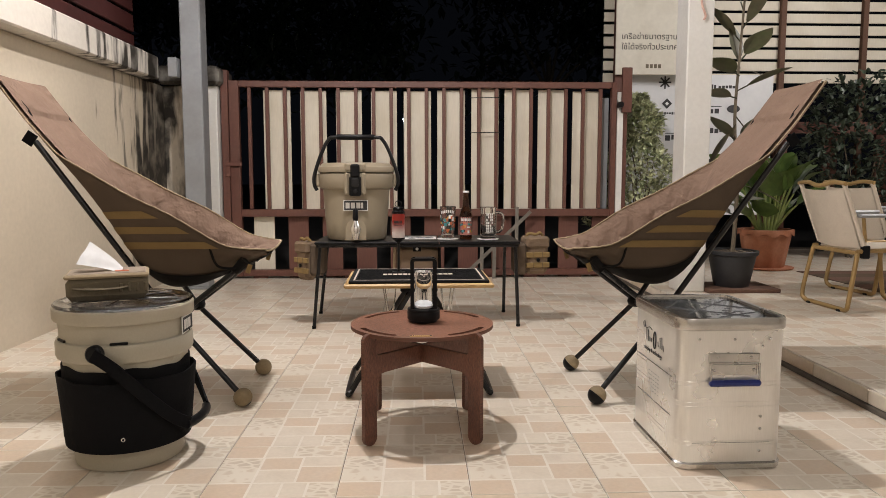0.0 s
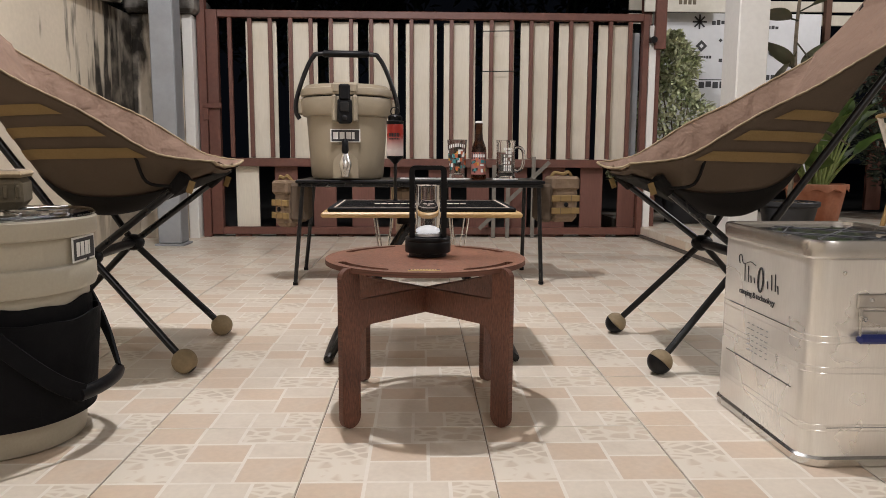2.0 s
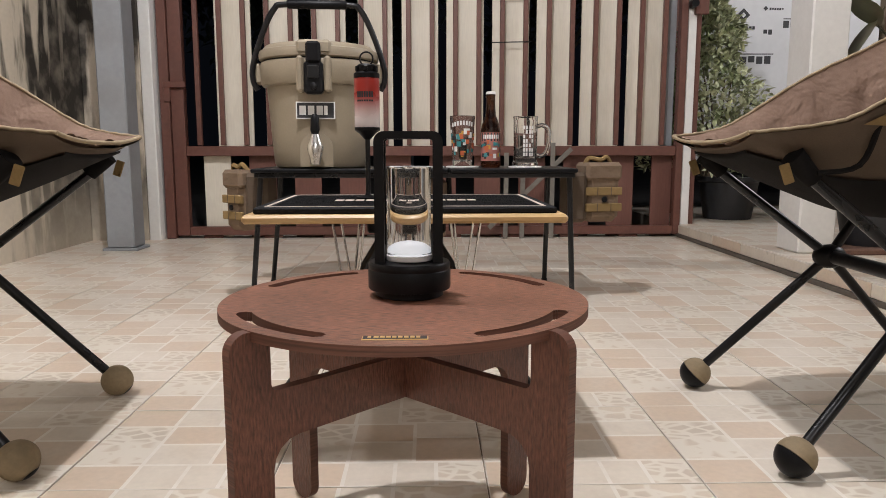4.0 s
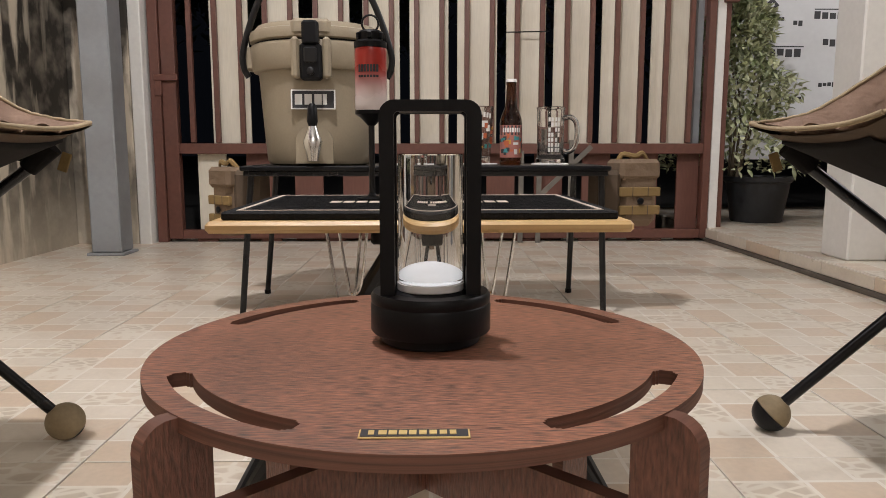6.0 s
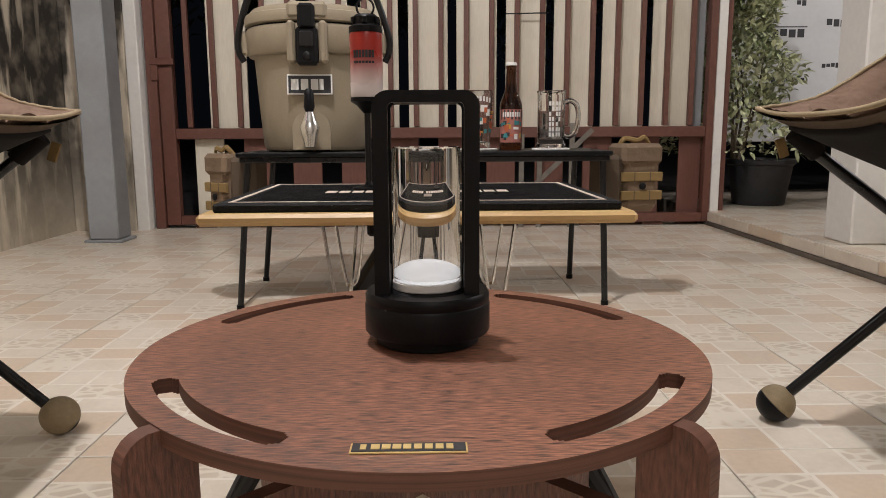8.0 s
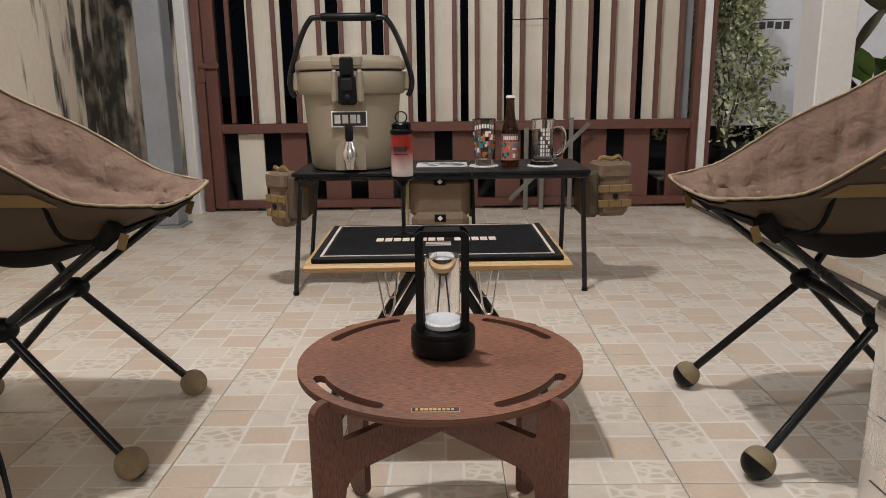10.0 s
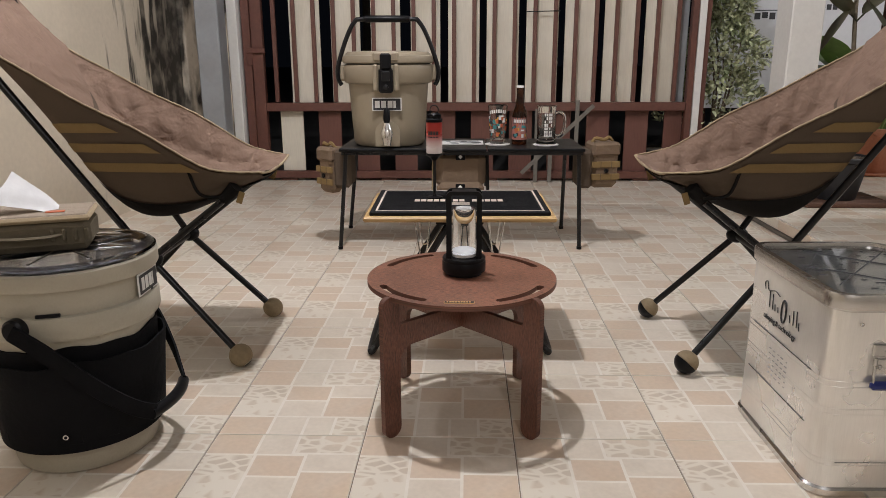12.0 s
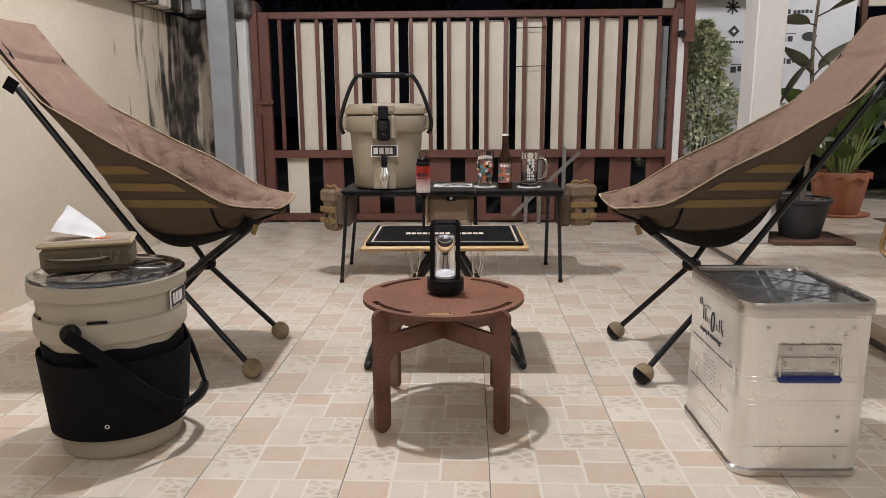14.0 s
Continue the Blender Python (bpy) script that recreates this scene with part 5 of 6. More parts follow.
for k in range(26):
    x, y = random.uniform(-0.065, 0.065), random.uniform(-0.046, 0.046)
    part("grey_patch", Shape().lathe([(random.uniform(0.008, 0.020), 0.0031), (0.004, 0.0036)], 9, at=pose(x, y, 0, 0, 0, random.uniform(0, 90)), squash=random.uniform(0.5, 1.4)), DARK_PRINT if k % 3 == 0 else GREY_STEEL, cards)

# ---- hanging pouches ----
def pouch(label, at, w, d, h, cat="pouch"):
    ob = thing("pouch", label, cat, "tan canvas pouches", at)
    sh = Shape().box(-w / 2, w / 2, -d / 2, d / 2, -h, 0, 0.018)
    part("body", sh, TAN_CANVAS, ob)
    part("flap", Shape().box(-w / 2 - 0.003, w / 2 + 0.003, -d / 2 - 0.006, d / 2 + 0.004, -h * 0.28, 0.006, 0.010), TAN_CANVAS, ob)
    for z in (-h * 0.46, -h * 0.74):
        band = part("webbing_strip", Shape().box(-w / 2 - 0.003, w / 2 + 0.003, -d / 2 - 0.005, -d / 2 + 0.006, z - 0.012, z + 0.012, 0.002), WEBBING, ob, "khaki webbing strip")
        for k in (-1, 1):
            part("stitch", Shape().box(k * w * 0.2 - 0.001, k * w * 0.2 + 0.001, -d / 2 - 0.0058, -d / 2 - 0.0045, z - 0.012, z + 0.012, 0), SHELL, band)
    part("snap", Shape().lathe([(0.009, 0), (0.009, 0.003), (0.006, 0.005)], 16, at=pose(0, -d / 2 - 0.005, -h * 0.60, 90)), BLACK_PLASTIC, ob, "black grommet")
    part("strap", Shape().tube(smooth_line([(-w * 0.45, 0, -0.02), (-w * 0.35, -0.01, 0.018), (0, -0.012, 0.014), (w * 0.2, -0.01, 0.022), (w * 0.4, 0, 0.0)], 4), 0.007, 6, flat=0.5), WEBBING, ob, "khaki strap")
    return ob


pouch("tan canvas pouch with khaki webbing hanging at the table end", pose(0.438, 1.250, 0.412, 0, 0, 10), 0.108, 0.09, 0.172)
pouch("tan canvas pouch with khaki webbing hanging at the table end", pose(-0.636, 1.240, 0.392, 0, 0, -40), 0.088, 0.07, 0.175)
for x, w in ((0.364, 0.03), (-0.585, 0.035)):
    cam_p = thing("dark_pouch", "dark camouflage side pouch under the table edge", "pouch", "dark side pouches", pose(x, 1.260, 0.39))
    part("body", Shape().box(-w, w, -0.07, 0.07, -0.15, 0, 0.012), SHELL, cam_p)
bag = thing("storage_bag", "tan padded storage bag with black patches under the table", "bag", at=pose(-0.120, 1.222, 0.388))
part("body", Shape().box(-0.098, 0.098, -0.045, 0.06, -0.155, 0, 0.03), TAN_CANVAS, bag)
part("front_pocket", Shape().box(-0.092, 0.092, -0.075, -0.030, -0.200, -0.118, 0.024), TAN_CANVAS, bag)
for z, y in ((-0.022, -0.0465), (-0.135, -0.0765)):
    pt = part("patch", Shape().box(-0.018, 0.018, y - 0.001, y + 0.002, z - 0.012, z + 0.012, 0.0005), CANVAS_BLACK, bag, "black patch with pale diamond")
    part("patch_mark", Shape().box(-0.006, 0.006, -0.0008, 0.0004, -0.006, 0.006, 0, at=pose(0, y - 0.0015, z, 0, 45)), WHITE_PRINT, pt)
for s in (-1, 1):
    part("side_strap", Shape().tube([(s * 0.104, -0.02, -0.01), (s * 0.108, -0.03, -0.17)], 0.006, 8), BLACK_NET if s > 0 else PIPING, bag)
stand = thing("folded_stand", "weathered grey folded stand leaning on the gate", "stand", at=pose(0, GATE_Y - 0.07, 0))
for x0_, z0_, x1_, z1_ in ((0.235, 0.055, 0.655, 0.46), (0.321, 0.0, 0.323, 0.44), (0.406, 0.0, 0.409, 0.44), (0.558, 0.0, 0.560, 0.49)):
    m = aim((x0_, 0, z0_), (x1_, 0, z1_))
    ln = math.dist((x0_, z0_), (x1_, z1_))
    part("bar", Shape().box(-0.003, 0.003, -0.012, 0.012, 0, ln, 0.001, at=m), STICK, stand)

# ---- bucket with organiser belt ----
bk = thing("lidded_bucket", "stone-coloured plastic bucket with clear lid and black organiser belt", "bucket", at=pose(-0.848, -0.328, 0, 0, 0, -8))
part("body", Shape().lathe([(0.122, 0), (0.128, 0.003), (0.130, 0.010), (0.134, 0.06), (0.1475, 0.250), (0.1480, 0.256), (0.158, 0.258), (0.161, 0.264), (0.161, 0.292), (0.158, 0.2985), (0.1510, 0.301), (0.1535, 0.345)], 80), BUCKET, bk)
part("rim", Shape().lathe([(0.1535, 0.343), (0.163, 0.345), (0.1655, 0.349), (0.1655, 0.372), (0.163, 0.375), (0.158, 0.375), (0.156, 0.365)], 80), BUCKET, bk)
part("lid", Shape().lathe([(0.150, 0.3755), (0.163, 0.3755), (0.164, 0.379), (0.160, 0.3825), (0.138, 0.3835), (0.134, 0.381), (0.002, 0.381)], 72), LID_CLEAR, bk, "clear plastic lid")
well = Shape().lathe([(0.1495, 0.372), (0.147, 0.368), (0.04, 0.368), (0.002, 0.368)], 48, close=False)
part("caddy", well, material("dark_caddy", (0.10, 0.10, 0.105), 0.5, vary=0.3, grain=20, stain=14, second=(0.30, 0.30, 0.30), amount=0.8), bk, "dark tray under the lid")
for k in range(8):
    a = radians(k * 45 + 12)
    part("lid_rib", Shape().box(-0.045, 0.045, -0.003, 0.003, 0.3835, 0.386, 0.001, at=Matrix.Rotation(a, 4, "Z") @ pose(0.085, 0, 0)), LID_CLEAR, bk)
bk.scale = (0.985, 0.985, 1.042)
n = 72
for name, r, z0, z1, lift in (("belt_pocket", 0.1530, 0.050, 0.216, 0.010), ("belt_liner", 0.1495, 0.10, 0.240, 0.0)):
    verts, faces = [], []
    for j in range(n):
        a = 2 * math.pi * j / n
        w = 0.003 * math.sin(5 * a) + 0.002 * math.sin(11 * a)
        bulge = 1 + (0.030 * max(0, math.sin(4 * a + 0.7)) if lift else 0)
        for t, thin in ((0, 0), (0.5, 0), (1, 0), (1, 1), (0, 1)):
            rr = r * (0.975 + 0.035 * t) * (1 + (bulge - 1) * t) + lift * t * 0.8 - 0.004 * thin
            verts.append((rr * math.cos(a), rr * math.sin(a), z0 + (z1 + w - z0) * t))
    for j in range(n):
        for t in range(5):
            i2, t2 = (j + 1) % n, (t + 1) % 5
            faces.append((5 * j + t, 5 * i2 + t, 5 * i2 + t2, 5 * j + t2))
    part(name, Shape().add(verts, faces), CANVAS_BLACK, bk, "black fabric tool belt layer", 60)
for a in (-150, -118, -62, -38, 0, 60, 120, 180):
    part("belt_seam", Shape().box(-0.012, 0.012, 0.002, 0.0075, 0.066, 0.200, 0.002, at=Matrix.Rotation(radians(a), 4, "Z") @ pose(0.153, 0, 0, 0, 3.5, 90)), CANVAS_BLACK, bk)
for a in (-66, 4):
    part("grommet", Shape().tube([(0.0038 * math.cos(radians(q)), 0, 0.0038 * math.sin(radians(q))) for q in range(0, 360, 30)], 0.0012, 6, True, at=Matrix.Rotation(radians(a + 90), 4, "Z") @ pose(0, -0.1565, 0.085)), CHROME, bk)
for a in (-84, 96):
    part("pivot", Shape().lathe([(0.020, 0), (0.020, 0.014), (0.016, 0.018), (0.002, 0.0185)], 24, at=Matrix.Rotation(radians(a), 4, "Z") @ pose(0.160, 0, 0.285, 0, 90)), BLACK_PLASTIC, bk, "black handle pivot")
arm = []
for phi, z, r in ((-90, 0.285, 0.180), (-76, 0.254, 0.180), (-60, 0.203, 0.180), (-44, 0.152, 0.181), (-31, 0.117, 0.184), (-21, 0.098, 0.190)):
    arm.append(Vector((r * math.cos(radians(phi + 6)), r * math.sin(radians(phi + 6)), z)))
back = []
for phi, z, r in ((21, 0.098, 0.190), (31, 0.117, 0.184), (44, 0.152, 0.181), (60, 0.203, 0.180), (76, 0.254, 0.180), (90, 0.285, 0.180)):
    back.append(Vector((r * math.cos(radians(phi + 6)), r * math.sin(radians(phi + 6)), z)))


def ribbon(pts, width, thick):
    """A flat strap that lies round the bucket, its face turned outwards."""
    sh, verts, faces = Shape(), [], []
    for i, p in enumerate(pts):
        d = (pts[min(i + 1, len(pts) - 1)] - pts[max(i - 1, 0)]).normalized()
        out = Vector((p.x, p.y, 0)).normalized()
        side = d.cross(out).normalized()
        out = side.cross(d)
        for u, w in ((-1, -0.4), (-0.92, 1), (0, 1.25), (0.92, 1), (1, -0.4), (0, -0.8)):
            verts.append(p + side * (u * width / 2) + out * (w * thick / 2))
    for i in range(len(pts) - 1):
        for j in range(6):
            faces.append((6 * i + j, 6 * i + (j + 1) % 6, 6 * i + 6 + (j + 1) % 6, 6 * i + 6 + j))
    faces += [tuple(range(6))[::-1], tuple(6 * (len(pts) - 1) + j for j in range(6))]
    return sh.add(verts, faces)


for line in (arm, back):
    part("carry_strap", ribbon(smooth_line(line, 5), 0.029, 0.007), CANVAS_BLACK, bk, "flat black carrying strap", 40)
grip_line = [Vector((0.186 * math.cos(radians(6 + q)), 0.193 * math.sin(radians(6 + q)), 0.096)) for q in (-22, -12, 0, 12, 22)]
part("strap_grip", Shape().tube(smooth_line(grip_line, 4), 0.0115, 10), BLACK_PLASTIC, bk, "black handle grip")
for a in (-128, -66, 20):
    part("rim_slot", Shape().box(-0.020, 0.020, -0.003, 0.003, 0.3005, 0.3060, 0.001, at=Matrix.Rotation(radians(a + 90), 4, "Z") @ pose(0, -0.1525, 0)), BLACK_PLASTIC, bk, "dark vent slot")
lb = part("badge", Shape().box(-0.042, 0.042, -0.0012, 0.0012, -0.0205, 0.0205, 0.0008), WHITE_PRINT, bk, "white-edged dark badge with plain shapes")
lb.matrix_basis = Matrix.Rotation(radians(99), 4, "Z") @ pose(0, -0.1535, 0.322)
part("badge_field", Shape().box(-0.0385, 0.0385, -0.0018, -0.0013, -0.0172, 0.0172, 0), DARK_PRINT, lb)
for x in (-0.024, -0.008, 0.008, 0.022):
    part("badge_mark", Shape().box(x - 0.0060, x + (0.0060 if x < 0.02 else -0.001), -0.0024, -0.0019, -0.0115, 0.0115, 0), WHITE_PRINT, lb)

tc = thing("tissue_case", "olive canvas tissue case with a white tissue on the bucket lid", "tissue case", at=pose(-0.884, -0.330, 0.4024, 0, 0, 20))
tc.scale = (0.93, 0.98, 1.10)
part("body", Shape().box(-0.098, 0.098, -0.060, 0.060, 0.0, 0.052, 0.012), OLIVE, tc)
part("top_edge", Shape().box(-0.101, 0.101, -0.063, 0.063, 0.049, 0.0585, 0.004), PIPING, tc, "pale bound top edge")
part("top_panel", Shape().box(-0.094, 0.094, -0.056, 0.056, 0.0560, 0.0605, 0.002), CASE_TOP, tc, "paler beige top panel")
for s in (-1, 1):
    part("side_strap", Shape().tube(smooth_line([(-0.08, s * 0.062, 0.030), (-0.04, s * 0.071, 0.027), (0.02, s * 0.071, 0.027), (0.05, s * 0.062, 0.030)], 4), 0.0055, 6, flat=0.5), OLIVE, tc)
    for k in range(4):
        part("loop", Shape().box(0.028 + k * 0.020, 0.036 + k * 0.020, s * 0.063 - 0.004, s * 0.063 + 0.004, 0.018, 0.038, 0.002), OLIVE, tc)
part("label_tab", Shape().box(0.018, 0.052, -0.032, -0.018, 0.0606, 0.0622, 0.0005), ORANGE, tc, "small rust-coloured label")
tis = Shape()
nx, ny, verts, faces = 14, 10, [], []
for i in range(nx + 1):
    for j in range(ny + 1):
        u, w = i / nx, j / ny - 0.5
        x = 0.036 - 0.094 * u + 0.030 * w * u
        y = (0.034 + 0.030 * u) * w + 0.004 * math.sin(7 * u)
        z = 0.058 + 0.060 * u - 0.016 * u * u + 0.042 * w * (0.35 + 0.65 * u) + 0.0012 * math.sin(9 * w + 3 * u)
        verts.append((x, y, z))
for i in range(nx):
    for j in range(ny):
        k = i * (ny + 1) + j
        faces.append((k, k + 1, k + ny + 2, k + ny + 1))
tis.add(verts, faces)
part("tissue", tis, TISSUE, tc, "pulled white tissue", 60)

# ---- aluminium box ----
BW, BD, BH = 0.262, 0.344, 0.368
ab = thing("aluminium_box", "brushed aluminium storage box with clear top and blue handle", "box", at=pose(0.627, -0.312, 0, 0, 0, 1.0))


def rounded(w, d, r, n=6):
    out = []
    for cx, cy, a in ((w / 2 - r, d / 2 - r, 0), (-w / 2 + r, d / 2 - r, 90), (-w / 2 + r, -d / 2 + r, 180), (w / 2 - r, -d / 2 + r, 270)):
        out += [(cx + r * math.cos(radians(a + 90 * i / n)), cy + r * math.sin(radians(a + 90 * i / n))) for i in range(n + 1)]
    return out


def shell_rows(rows, r=0.036, cap=True):
    sh, verts, faces = Shape(), [], []
    k = len(rounded(1, 1, 0.1))
    for grow, z in rows:
        verts += [(x, y, z) for x, y in rounded(BW + 2 * grow, BD + 2 * grow, r + grow)]
    for i in range(len(rows) - 1):
        for j in range(k):
            faces.append((i * k + j, i * k + (j + 1) % k, (i + 1) * k + (j + 1) % k, (i + 1) * k + j))
    if cap:
        faces += [tuple(range(k))[::-1], tuple((len(rows) - 1) * k + j for j in range(k))]
    return sh.add(verts, faces)


rows = [(-0.001, 0.004)]
for z in (0.060, 0.070, 0.155, 0.165, 0.205, 0.215):
    rows += [(-0.001, z - 0.0014), (-0.0005, z - 0.0005), (-0.0005, z + 0.0005), (-0.001, z + 0.0014)]
rows += [(-0.001, BH - 0.02)]
part("body", shell_rows(rows), ALU, ab, "", 25)
part("bottom_edge", shell_rows([(0.0, 0), (0.003, 0.002), (0.004, 0.014), (0.0, 0.018)]), ALU_EDGE, ab, "bright aluminium bottom edge")
part("top_edge", shell_rows([(0.0, BH - 0.030), (0.004, BH - 0.026), (0.0055, BH - 0.006), (0.003, BH), (-0.008, BH), (-0.009, BH - 0.006)], cap=False), ALU_EDGE, ab, "rolled aluminium rim")
part("top_sheet", shell_rows([(-0.009, BH - 0.009), (-0.009, BH - 0.006)], 0.040), glass("clear_acrylic", (0.86, 0.88, 0.89), 0.05), ab, "clear acrylic top sheet")
tray = shell_rows([(-0.012, BH - 0.0195), (-0.012, BH - 0.0185)], 0.04)
part("inner_tray", tray, material("grey_inner", (0.34, 0.35, 0.35), 0.35, 0.4, vary=0.15, grain=25, stain=7, second=(0.42, 0.42, 0.42), amount=0.8), ab, "grey inner lid")
lines = Shape()
for a, b in (((-0.09, -0.10), (0.10, 0.11)), ((-0.10, 0.02), (0.06, -0.12)), ((-0.05, 0.12), (0.11, -0.02)), ((-0.02, -0.13), (0.115, -0.06)), ((-0.11, -0.02), (-0.02, 0.12))):
    lines.tube([(a[0], a[1], BH - 0.0052), (b[0], b[1], BH - 0.0052)], 0.0011, 4)
random.seed(6)
for k in range(34):
    x, y = random.uniform(-0.10, 0.10), random.uniform(-0.12, 0.12)
    lines.box(x, x + random.uniform(0.004, 0.016), y, y + 0.003, BH - 0.0058, BH - 0.0050, 0)
part("top_drawing", lines, DARK_PRINT, ab, "thin dark line drawing", 0)
fy = -BD / 2
plt = part("handle_plate", Shape().box(-0.062, 0.062, fy - 0.004, fy + 0.0005, 0.262, 0.285, 0.002).box(-0.056, 0.056, fy - 0.003, fy + 0.0005, 0.232, 0.258, 0.001), ALU_EDGE, ab, "riveted handle plate")
part("handle_bow", Shape().tube([(-0.058, fy - 0.007, 0.262), (-0.059, fy - 0.010, 0.215), (0.059, fy - 0.010, 0.215), (0.058, fy - 0.007, 0.262)], 0.0035, 8), ALU_EDGE, ab)
part("handle_grip", Shape().box(-0.063, 0.063, fy - 0.017, fy - 0.003, 0.207, 0.222, 0.005), BLUE, ab, "blue plastic grip")
for x, z in ((-0.04, 0.275), (0.04, 0.275), (-0.048, 0.245), (0.048, 0.245)):
    part("rivet", Shape().ball(0.0042, 12, 4, at=pose(x, fy - 0.0035, z, 90), low=0), ALU_EDGE, plt)
for x, z in ((-0.085, 0.318), (0.0, 0.318), (0.085, 0.318), (0.068, 0.300), (0.070, 0.13), (0.070, 0.10), (0.070, 0.045)):
    part("rivet", Shape().ball(0.0036, 12, 4, at=pose(x, fy - 0.0008, z, 90), low=0), ALU_EDGE, ab)
for z in (0.2155, 0.1180):
    part("side_seam", Shape().box(-BW / 2 - 0.0004, -BW / 2 + 0.002, -0.122, 0.122, z, z + 0.0011, 0), DARK_PRINT, ab, "dark pressed seam")
part("front_seam", Shape().box(-0.095, 0.095, fy - 0.0004, fy + 0.002, 0.0655, 0.0662, 0), GREY_STEEL, ab)
lx = -BW / 2 + 0.0006
L = lambda y, z: (lx - 0.0004, 0.70 * y + 0.010, 0.272 + 0.84 * (z - 0.27))
script = Shape()
for stroke in ([(0.105, 0.298), (0.112, 0.312), (0.098, 0.318), (0.085, 0.300), (0.045, 0.308), (0.015, 0.303)],):
    script.tube(smooth_line([L(y, z) for y, z in stroke], 4), 0.0009, 5)
for y, z0, z1 in ((0.076, 0.262, 0.300), (0.056, 0.262, 0.298), (0.040, 0.262, 0.278), (0.022, 0.264, 0.276), (-0.048, 0.262, 0.278), (-0.068, 0.262, 0.294), (-0.086, 0.262, 0.298), (-0.100, 0.259, 0.276)):
    script.tube([L(y, z1), L(y - 0.004, z0)], 0.0009, 5)
script.tube([L(-0.014 + 0.013 * math.cos(radians(q)), 0.276 + 0.026 * math.sin(radians(q))) for q in range(0, 360, 20)], 0.0018, 6, True)
part("script_mark", script, DARK_PRINT, ab, "dark flowing script mark")
words("lettering", "camping & technology", 0.0150, DARK_PRINT, ab, pose(lx - 0.0010, 0.079, 0.2400, 90, 0, -90), "small dark tagline")
mk = Shape()
random.seed(9)
for r in range(6):
    for k in range(5):
        mk.box(lx - 0.0016, lx - 0.0004, 0.03 - k * 0.017, 0.03 - k * 0.017 + random.uniform(0.004, 0.012), 0.190 - r * 0.010, 0.1912 - r * 0.010, 0)
part("small_mark_row", mk, GREY_STEEL, ab, "faint small marks", 0)


# ---- folding armchairs on the terrace ----
def armchair(at, label):
    """A low folding armchair that faces +x, its back over the origin."""
    ob = thing("folding_armchair", label, "chair", "cream folding armchairs", at)
    w = 0.165
    part("seat", Shape().box(0.02, 0.40, -w + 0.02, w - 0.02, 0.285, 0.300, 0.006), CREAM_CANVAS, ob, "cream canvas seat")
    bk_ = Shape()
    verts, faces = [], []
    for i in range(9):
        for j in range(9):
            t, s = i / 8, j / 4 - 1
            verts.append((-0.10 * t + 0.025 - 0.022 * (1 - s * s), s * (w - 0.012), 0.305 + 0.27 * t - 0.006 * (1 - s * s)))
    for i in range(8):
        for j in range(8):
            k = i * 9 + j
            faces.append((k, k + 1, k + 10, k + 9))
    bk_.add(verts, faces).add([(x - 0.006, y, z) for x, y, z in verts], [f[::-1] for f in faces])
    part("backrest", bk_, CREAM_CANVAS, ob, "cream canvas backrest", 60)
    part("top_rail", Shape().tube(smooth_line([(-0.085, -w - 0.012, 0.600), (-0.090, -w * 0.6, 0.606), (-0.100, 0, 0.590), (-0.090, w * 0.6, 0.606), (-0.085, w + 0.012, 0.600)], 5), 0.0105, 10), GOLD_TUBE, ob, "curved wood-tone top rail")
    for s in (-1, 1):
        y = s * w
        part("back_post", Shape().tube([(0.045, y, 0.275), (-0.085, y, 0.600)], 0.011, 10), CREAM_CANVAS, ob)
        part("seat_rail", Shape().tube([(0.0, y, 0.288), (0.42, y, 0.300)], 0.0105, 10), GOLD_TUBE, ob)
        part("armrest", Shape().box(-0.01, 0.34, y - 0.022, y + 0.022, 0.445, 0.462, 0.006), GREY_STEEL, ob, "grey armrest")
        part("arm_post", Shape().tube([(0.28, y, 0.30), (0.26, y, 0.445)], 0.009, 8), GOLD_TUBE, ob)
        part("joint_plate", Shape().box(0.02, 0.055, y - 0.014, y + 0.014, 0.255, 0.315, 0.004), BLACK_PLASTIC, ob, "black joint plate")
    part("seat_bar", Shape().tube([(0.0, -w, 0.280), (0.0, w, 0.280)], 0.0105, 10), GOLD_TUBE, ob)
    for xa, xb in ((0.0, -0.035), (0.36, 0.40)):
        part("leg_loop", Shape().tube(smooth_line([(xa, -w, 0.28), (xb - 0.004, -w - 0.012, 0.06), (xb, -w + 0.01, 0.014), (xb, -w + 0.06, 0.0115), (xb, 0, 0.0115), (xb, w - 0.06, 0.0115), (xb, w - 0.01, 0.014), (xb - 0.004, w + 0.012, 0.06), (xa, w, 0.28)], 5), 0.0108, 10), GOLD_TUBE, ob, "bent wood-tone leg loop")
        for s in (-1, 1):
            part("foot_pad", Shape().box(xb - 0.016, xb + 0.016, s * (w - 0.05) - 0.014, s * (w - 0.05) + 0.014, 0.0, 0.012, 0.004), BLACK_PLASTIC, ob)
    return ob


armchair(pose(1.900, 1.268, STEP_Z, 0, 0, 4), "cream canvas folding armchair with wood-tone frame on the terrace")
armchair(pose(2.30, 1.72, STEP_Z, 0, 0, 10), "cream canvas folding armchair farther back on the terrace")
rug = thing("floor_rug", "thin brown striped rug under the armchairs", "rug", at=pose(2.91, 2.10, STEP_Z))
for k in range(6):
    part("band", Shape().box(-0.50, 0.7, -0.45 + k * 0.15, -0.302 + k * 0.15, 0.0, 0.004, 0.001), PALLET if k % 2 else SHELL, rug)


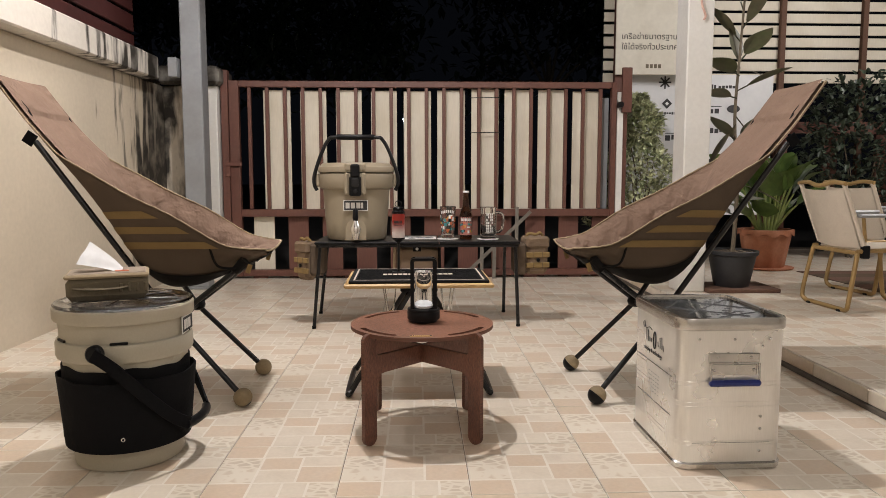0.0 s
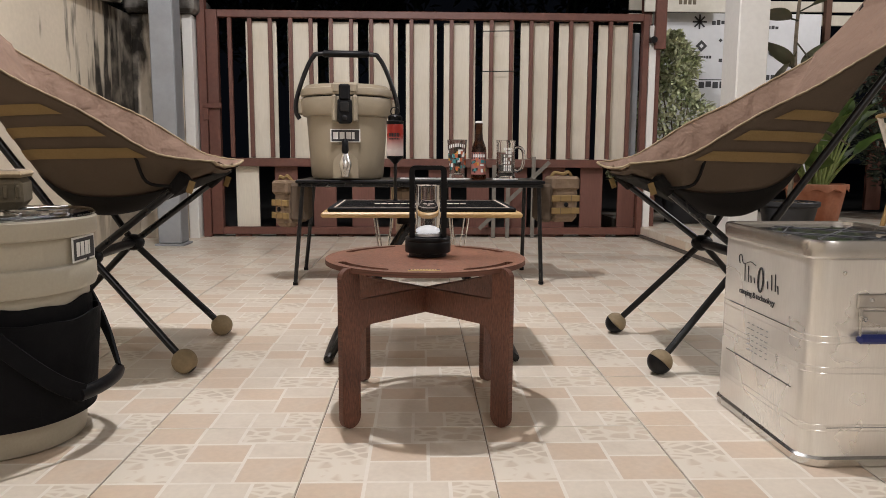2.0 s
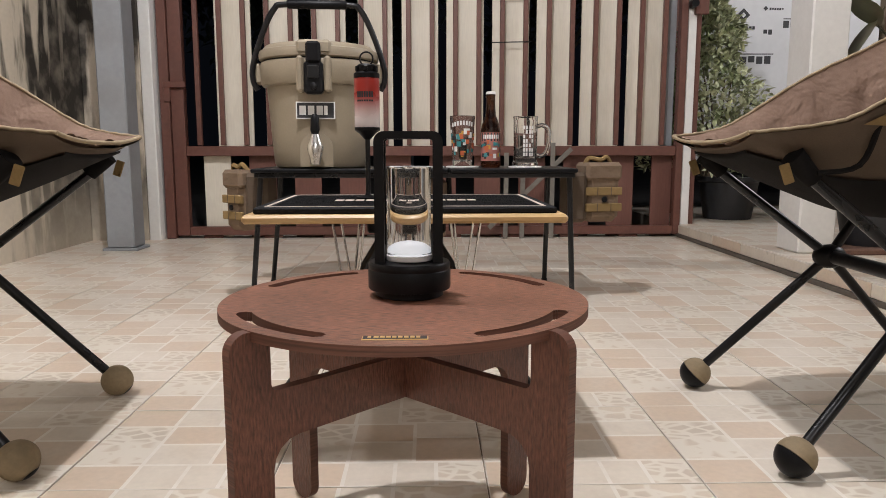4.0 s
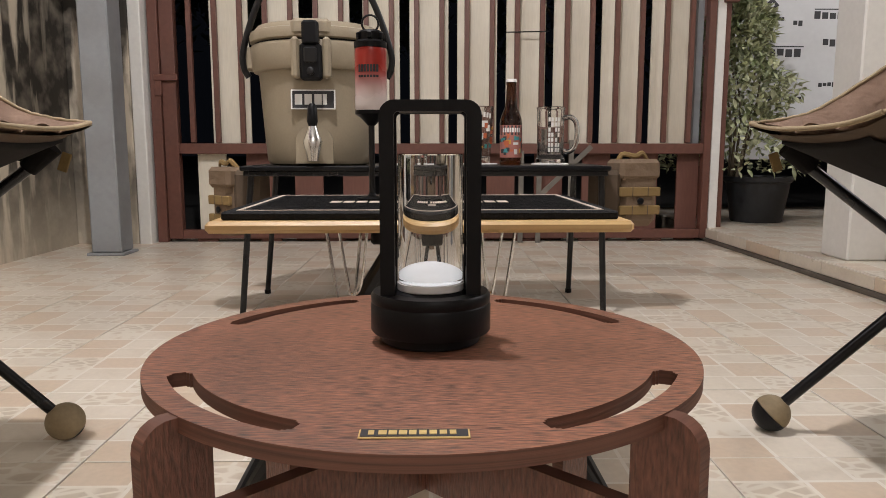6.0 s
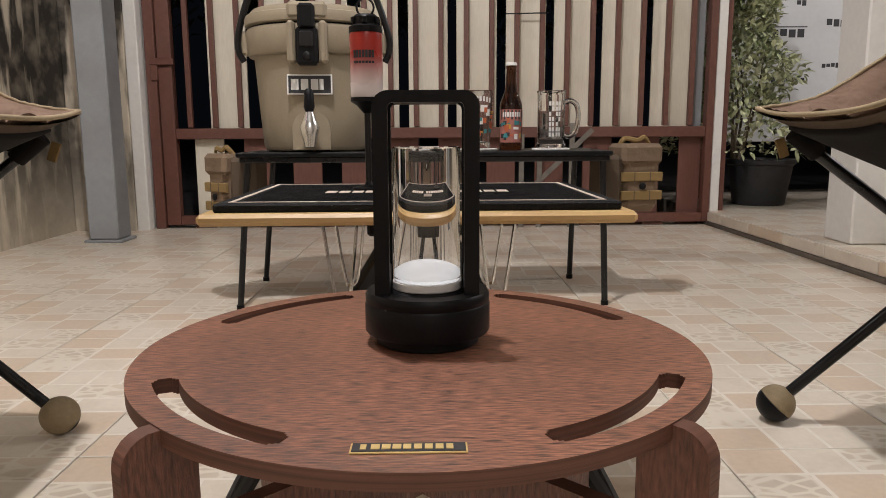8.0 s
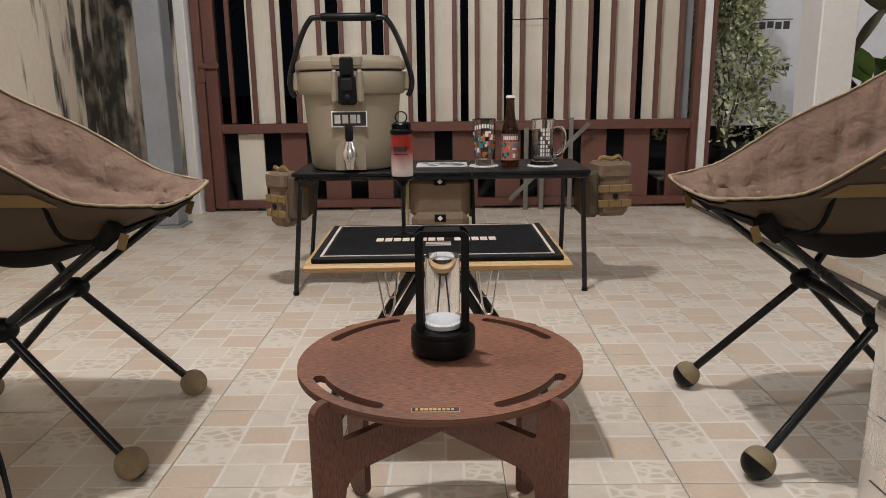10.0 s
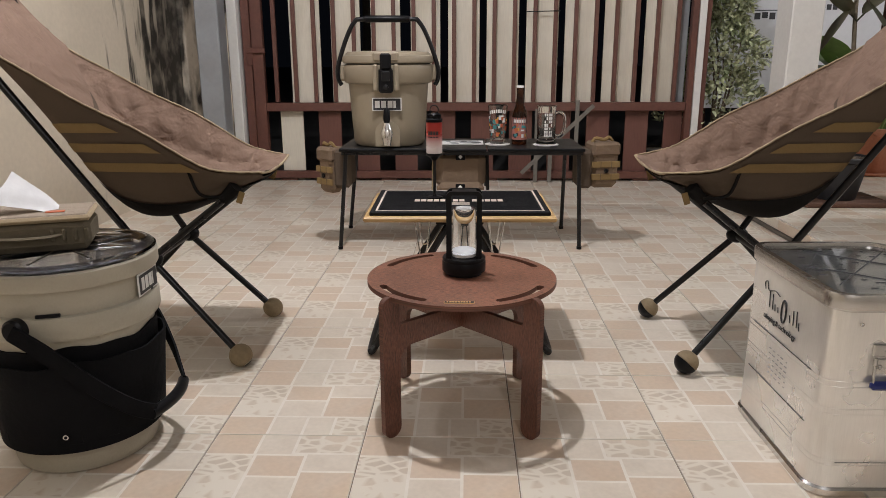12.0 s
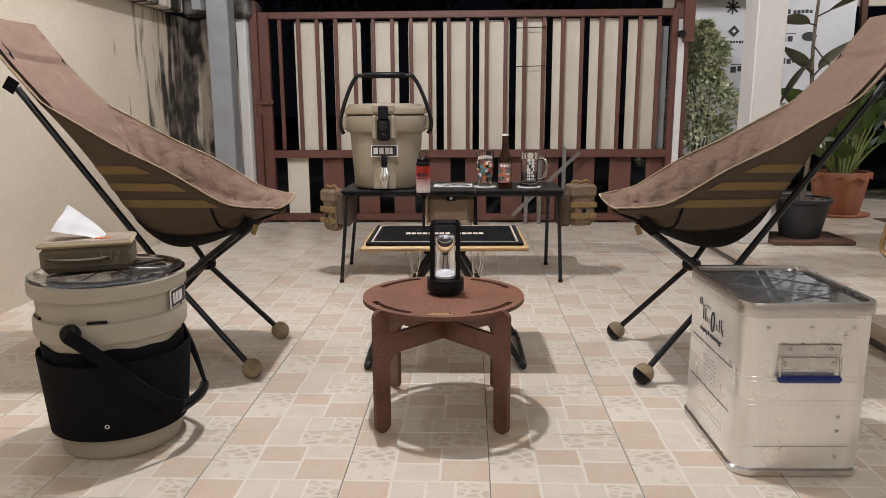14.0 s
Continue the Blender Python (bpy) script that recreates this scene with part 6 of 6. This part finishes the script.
# ---- floor tiles ----
def tile_mesh(name, s):
    """One ceramic tile with its printed blocks, as faces of four glazes."""
    blocks = [(0.0, 0.32, 0.0, 0.24, 1), (0.34, 0.56, 0.0, 0.24, 0), (0.58, 0.76, 0.0, 0.24, 0), (0.78, 1.0, 0.0, 0.24, 2), (0.0, 0.32, 0.26, 0.74, 2), (0.34, 0.65, 0.26, 0.49, 0), (0.67, 1.0, 0.26, 0.55, 1),
              (0.34, 0.65, 0.51, 0.74, 1), (0.67, 1.0, 0.57, 0.76, 0), (0.0, 0.31, 0.76, 1.0, 1), (0.33, 0.56, 0.76, 1.0, 0), (0.58, 1.0, 0.78, 1.0, 2)]
    us = sorted({0.0, 1.0, *[b[0] for b in blocks], *[b[1] for b in blocks]})
    vs = sorted({0.0, 1.0, *[b[2] for b in blocks], *[b[3] for b in blocks]})
    sh = Shape()
    h, e = s / 2 - 0.0012, 0.0010
    px = [-h + e + (2 * h - 2 * e) * u for u in us]
    py = [-h + e + (2 * h - 2 * e) * v for v in vs]
    verts = [(x, y, 0) for y in py for x in px]
    sh.add(verts, [])
    k = len(px)
    for j in range(len(py) - 1):
        for i in range(k - 1):
            cu, cv = (us[i] + us[i + 1]) / 2, (vs[j] + vs[j + 1]) / 2
            slot = next((b[4] for b in blocks if b[0] <= cu <= b[1] and b[2] <= cv <= b[3]), 3)
            sh.f.append((j * k + i, j * k + i + 1, (j + 1) * k + i + 1, (j + 1) * k + i))
            sh.m.append(slot)
    ring = lambda q, z: [(-q, -q, z), (q, -q, z), (q, q, z), (-q, q, z)]
    sh.add(ring(h - e, 0) + ring(h, -e * 0.7) + ring(h, -0.006), [(a, a + 4, (a + 1) % 4 + 4, (a + 1) % 4) for a in range(4)][::1] + [(a + 4, a + 8, (a + 1) % 4 + 8, (a + 1) % 4 + 4) for a in range(4)], 3)
    me = bpy.data.meshes.new(name)
    me.from_pydata(sh.v, [], sh.f)
    for m in (TILE_CREAM, TILE_TAN, TILE_PEBBLE, TILE_LINE):
        me.materials.append(m)
    me.polygons.foreach_set("material_index", sh.m)
    me.update()
    return me


TS = 0.30
tile = tile_mesh("tile", TS)
floor_ob, terrace_ob = bpy.data.objects["floor"], bpy.data.objects["terrace"]
random.seed(77)
for i in range(-6, 5):
    for j in range(-11, 10):
        x, y = (i + 0.5) * TS, (j + 0.5) * TS
        if x - TS / 2 > STEP_X - 0.02 or y + TS / 2 > GATE_Y + 0.30:
            continue
        ob = new("tile", tile)
        ob.parent = floor_ob
        ob.matrix_basis = pose(x, y, random.uniform(-0.0004, 0.0004), random.uniform(-0.06, 0.06), random.uniform(-0.06, 0.06))
for i in range(0, 13):
    for j in range(-11, 13):
        x, y = STEP_X + 0.003 + (i + 0.5) * TS, 0.11 + (j + 0.5) * TS
        ob = new("tile", tile)
        ob.parent = terrace_ob
        ob.matrix_basis = pose(x, y, STEP_Z - 0.0005 + random.uniform(-0.0003, 0.0003), random.uniform(-0.05, 0.05), random.uniform(-0.05, 0.05))
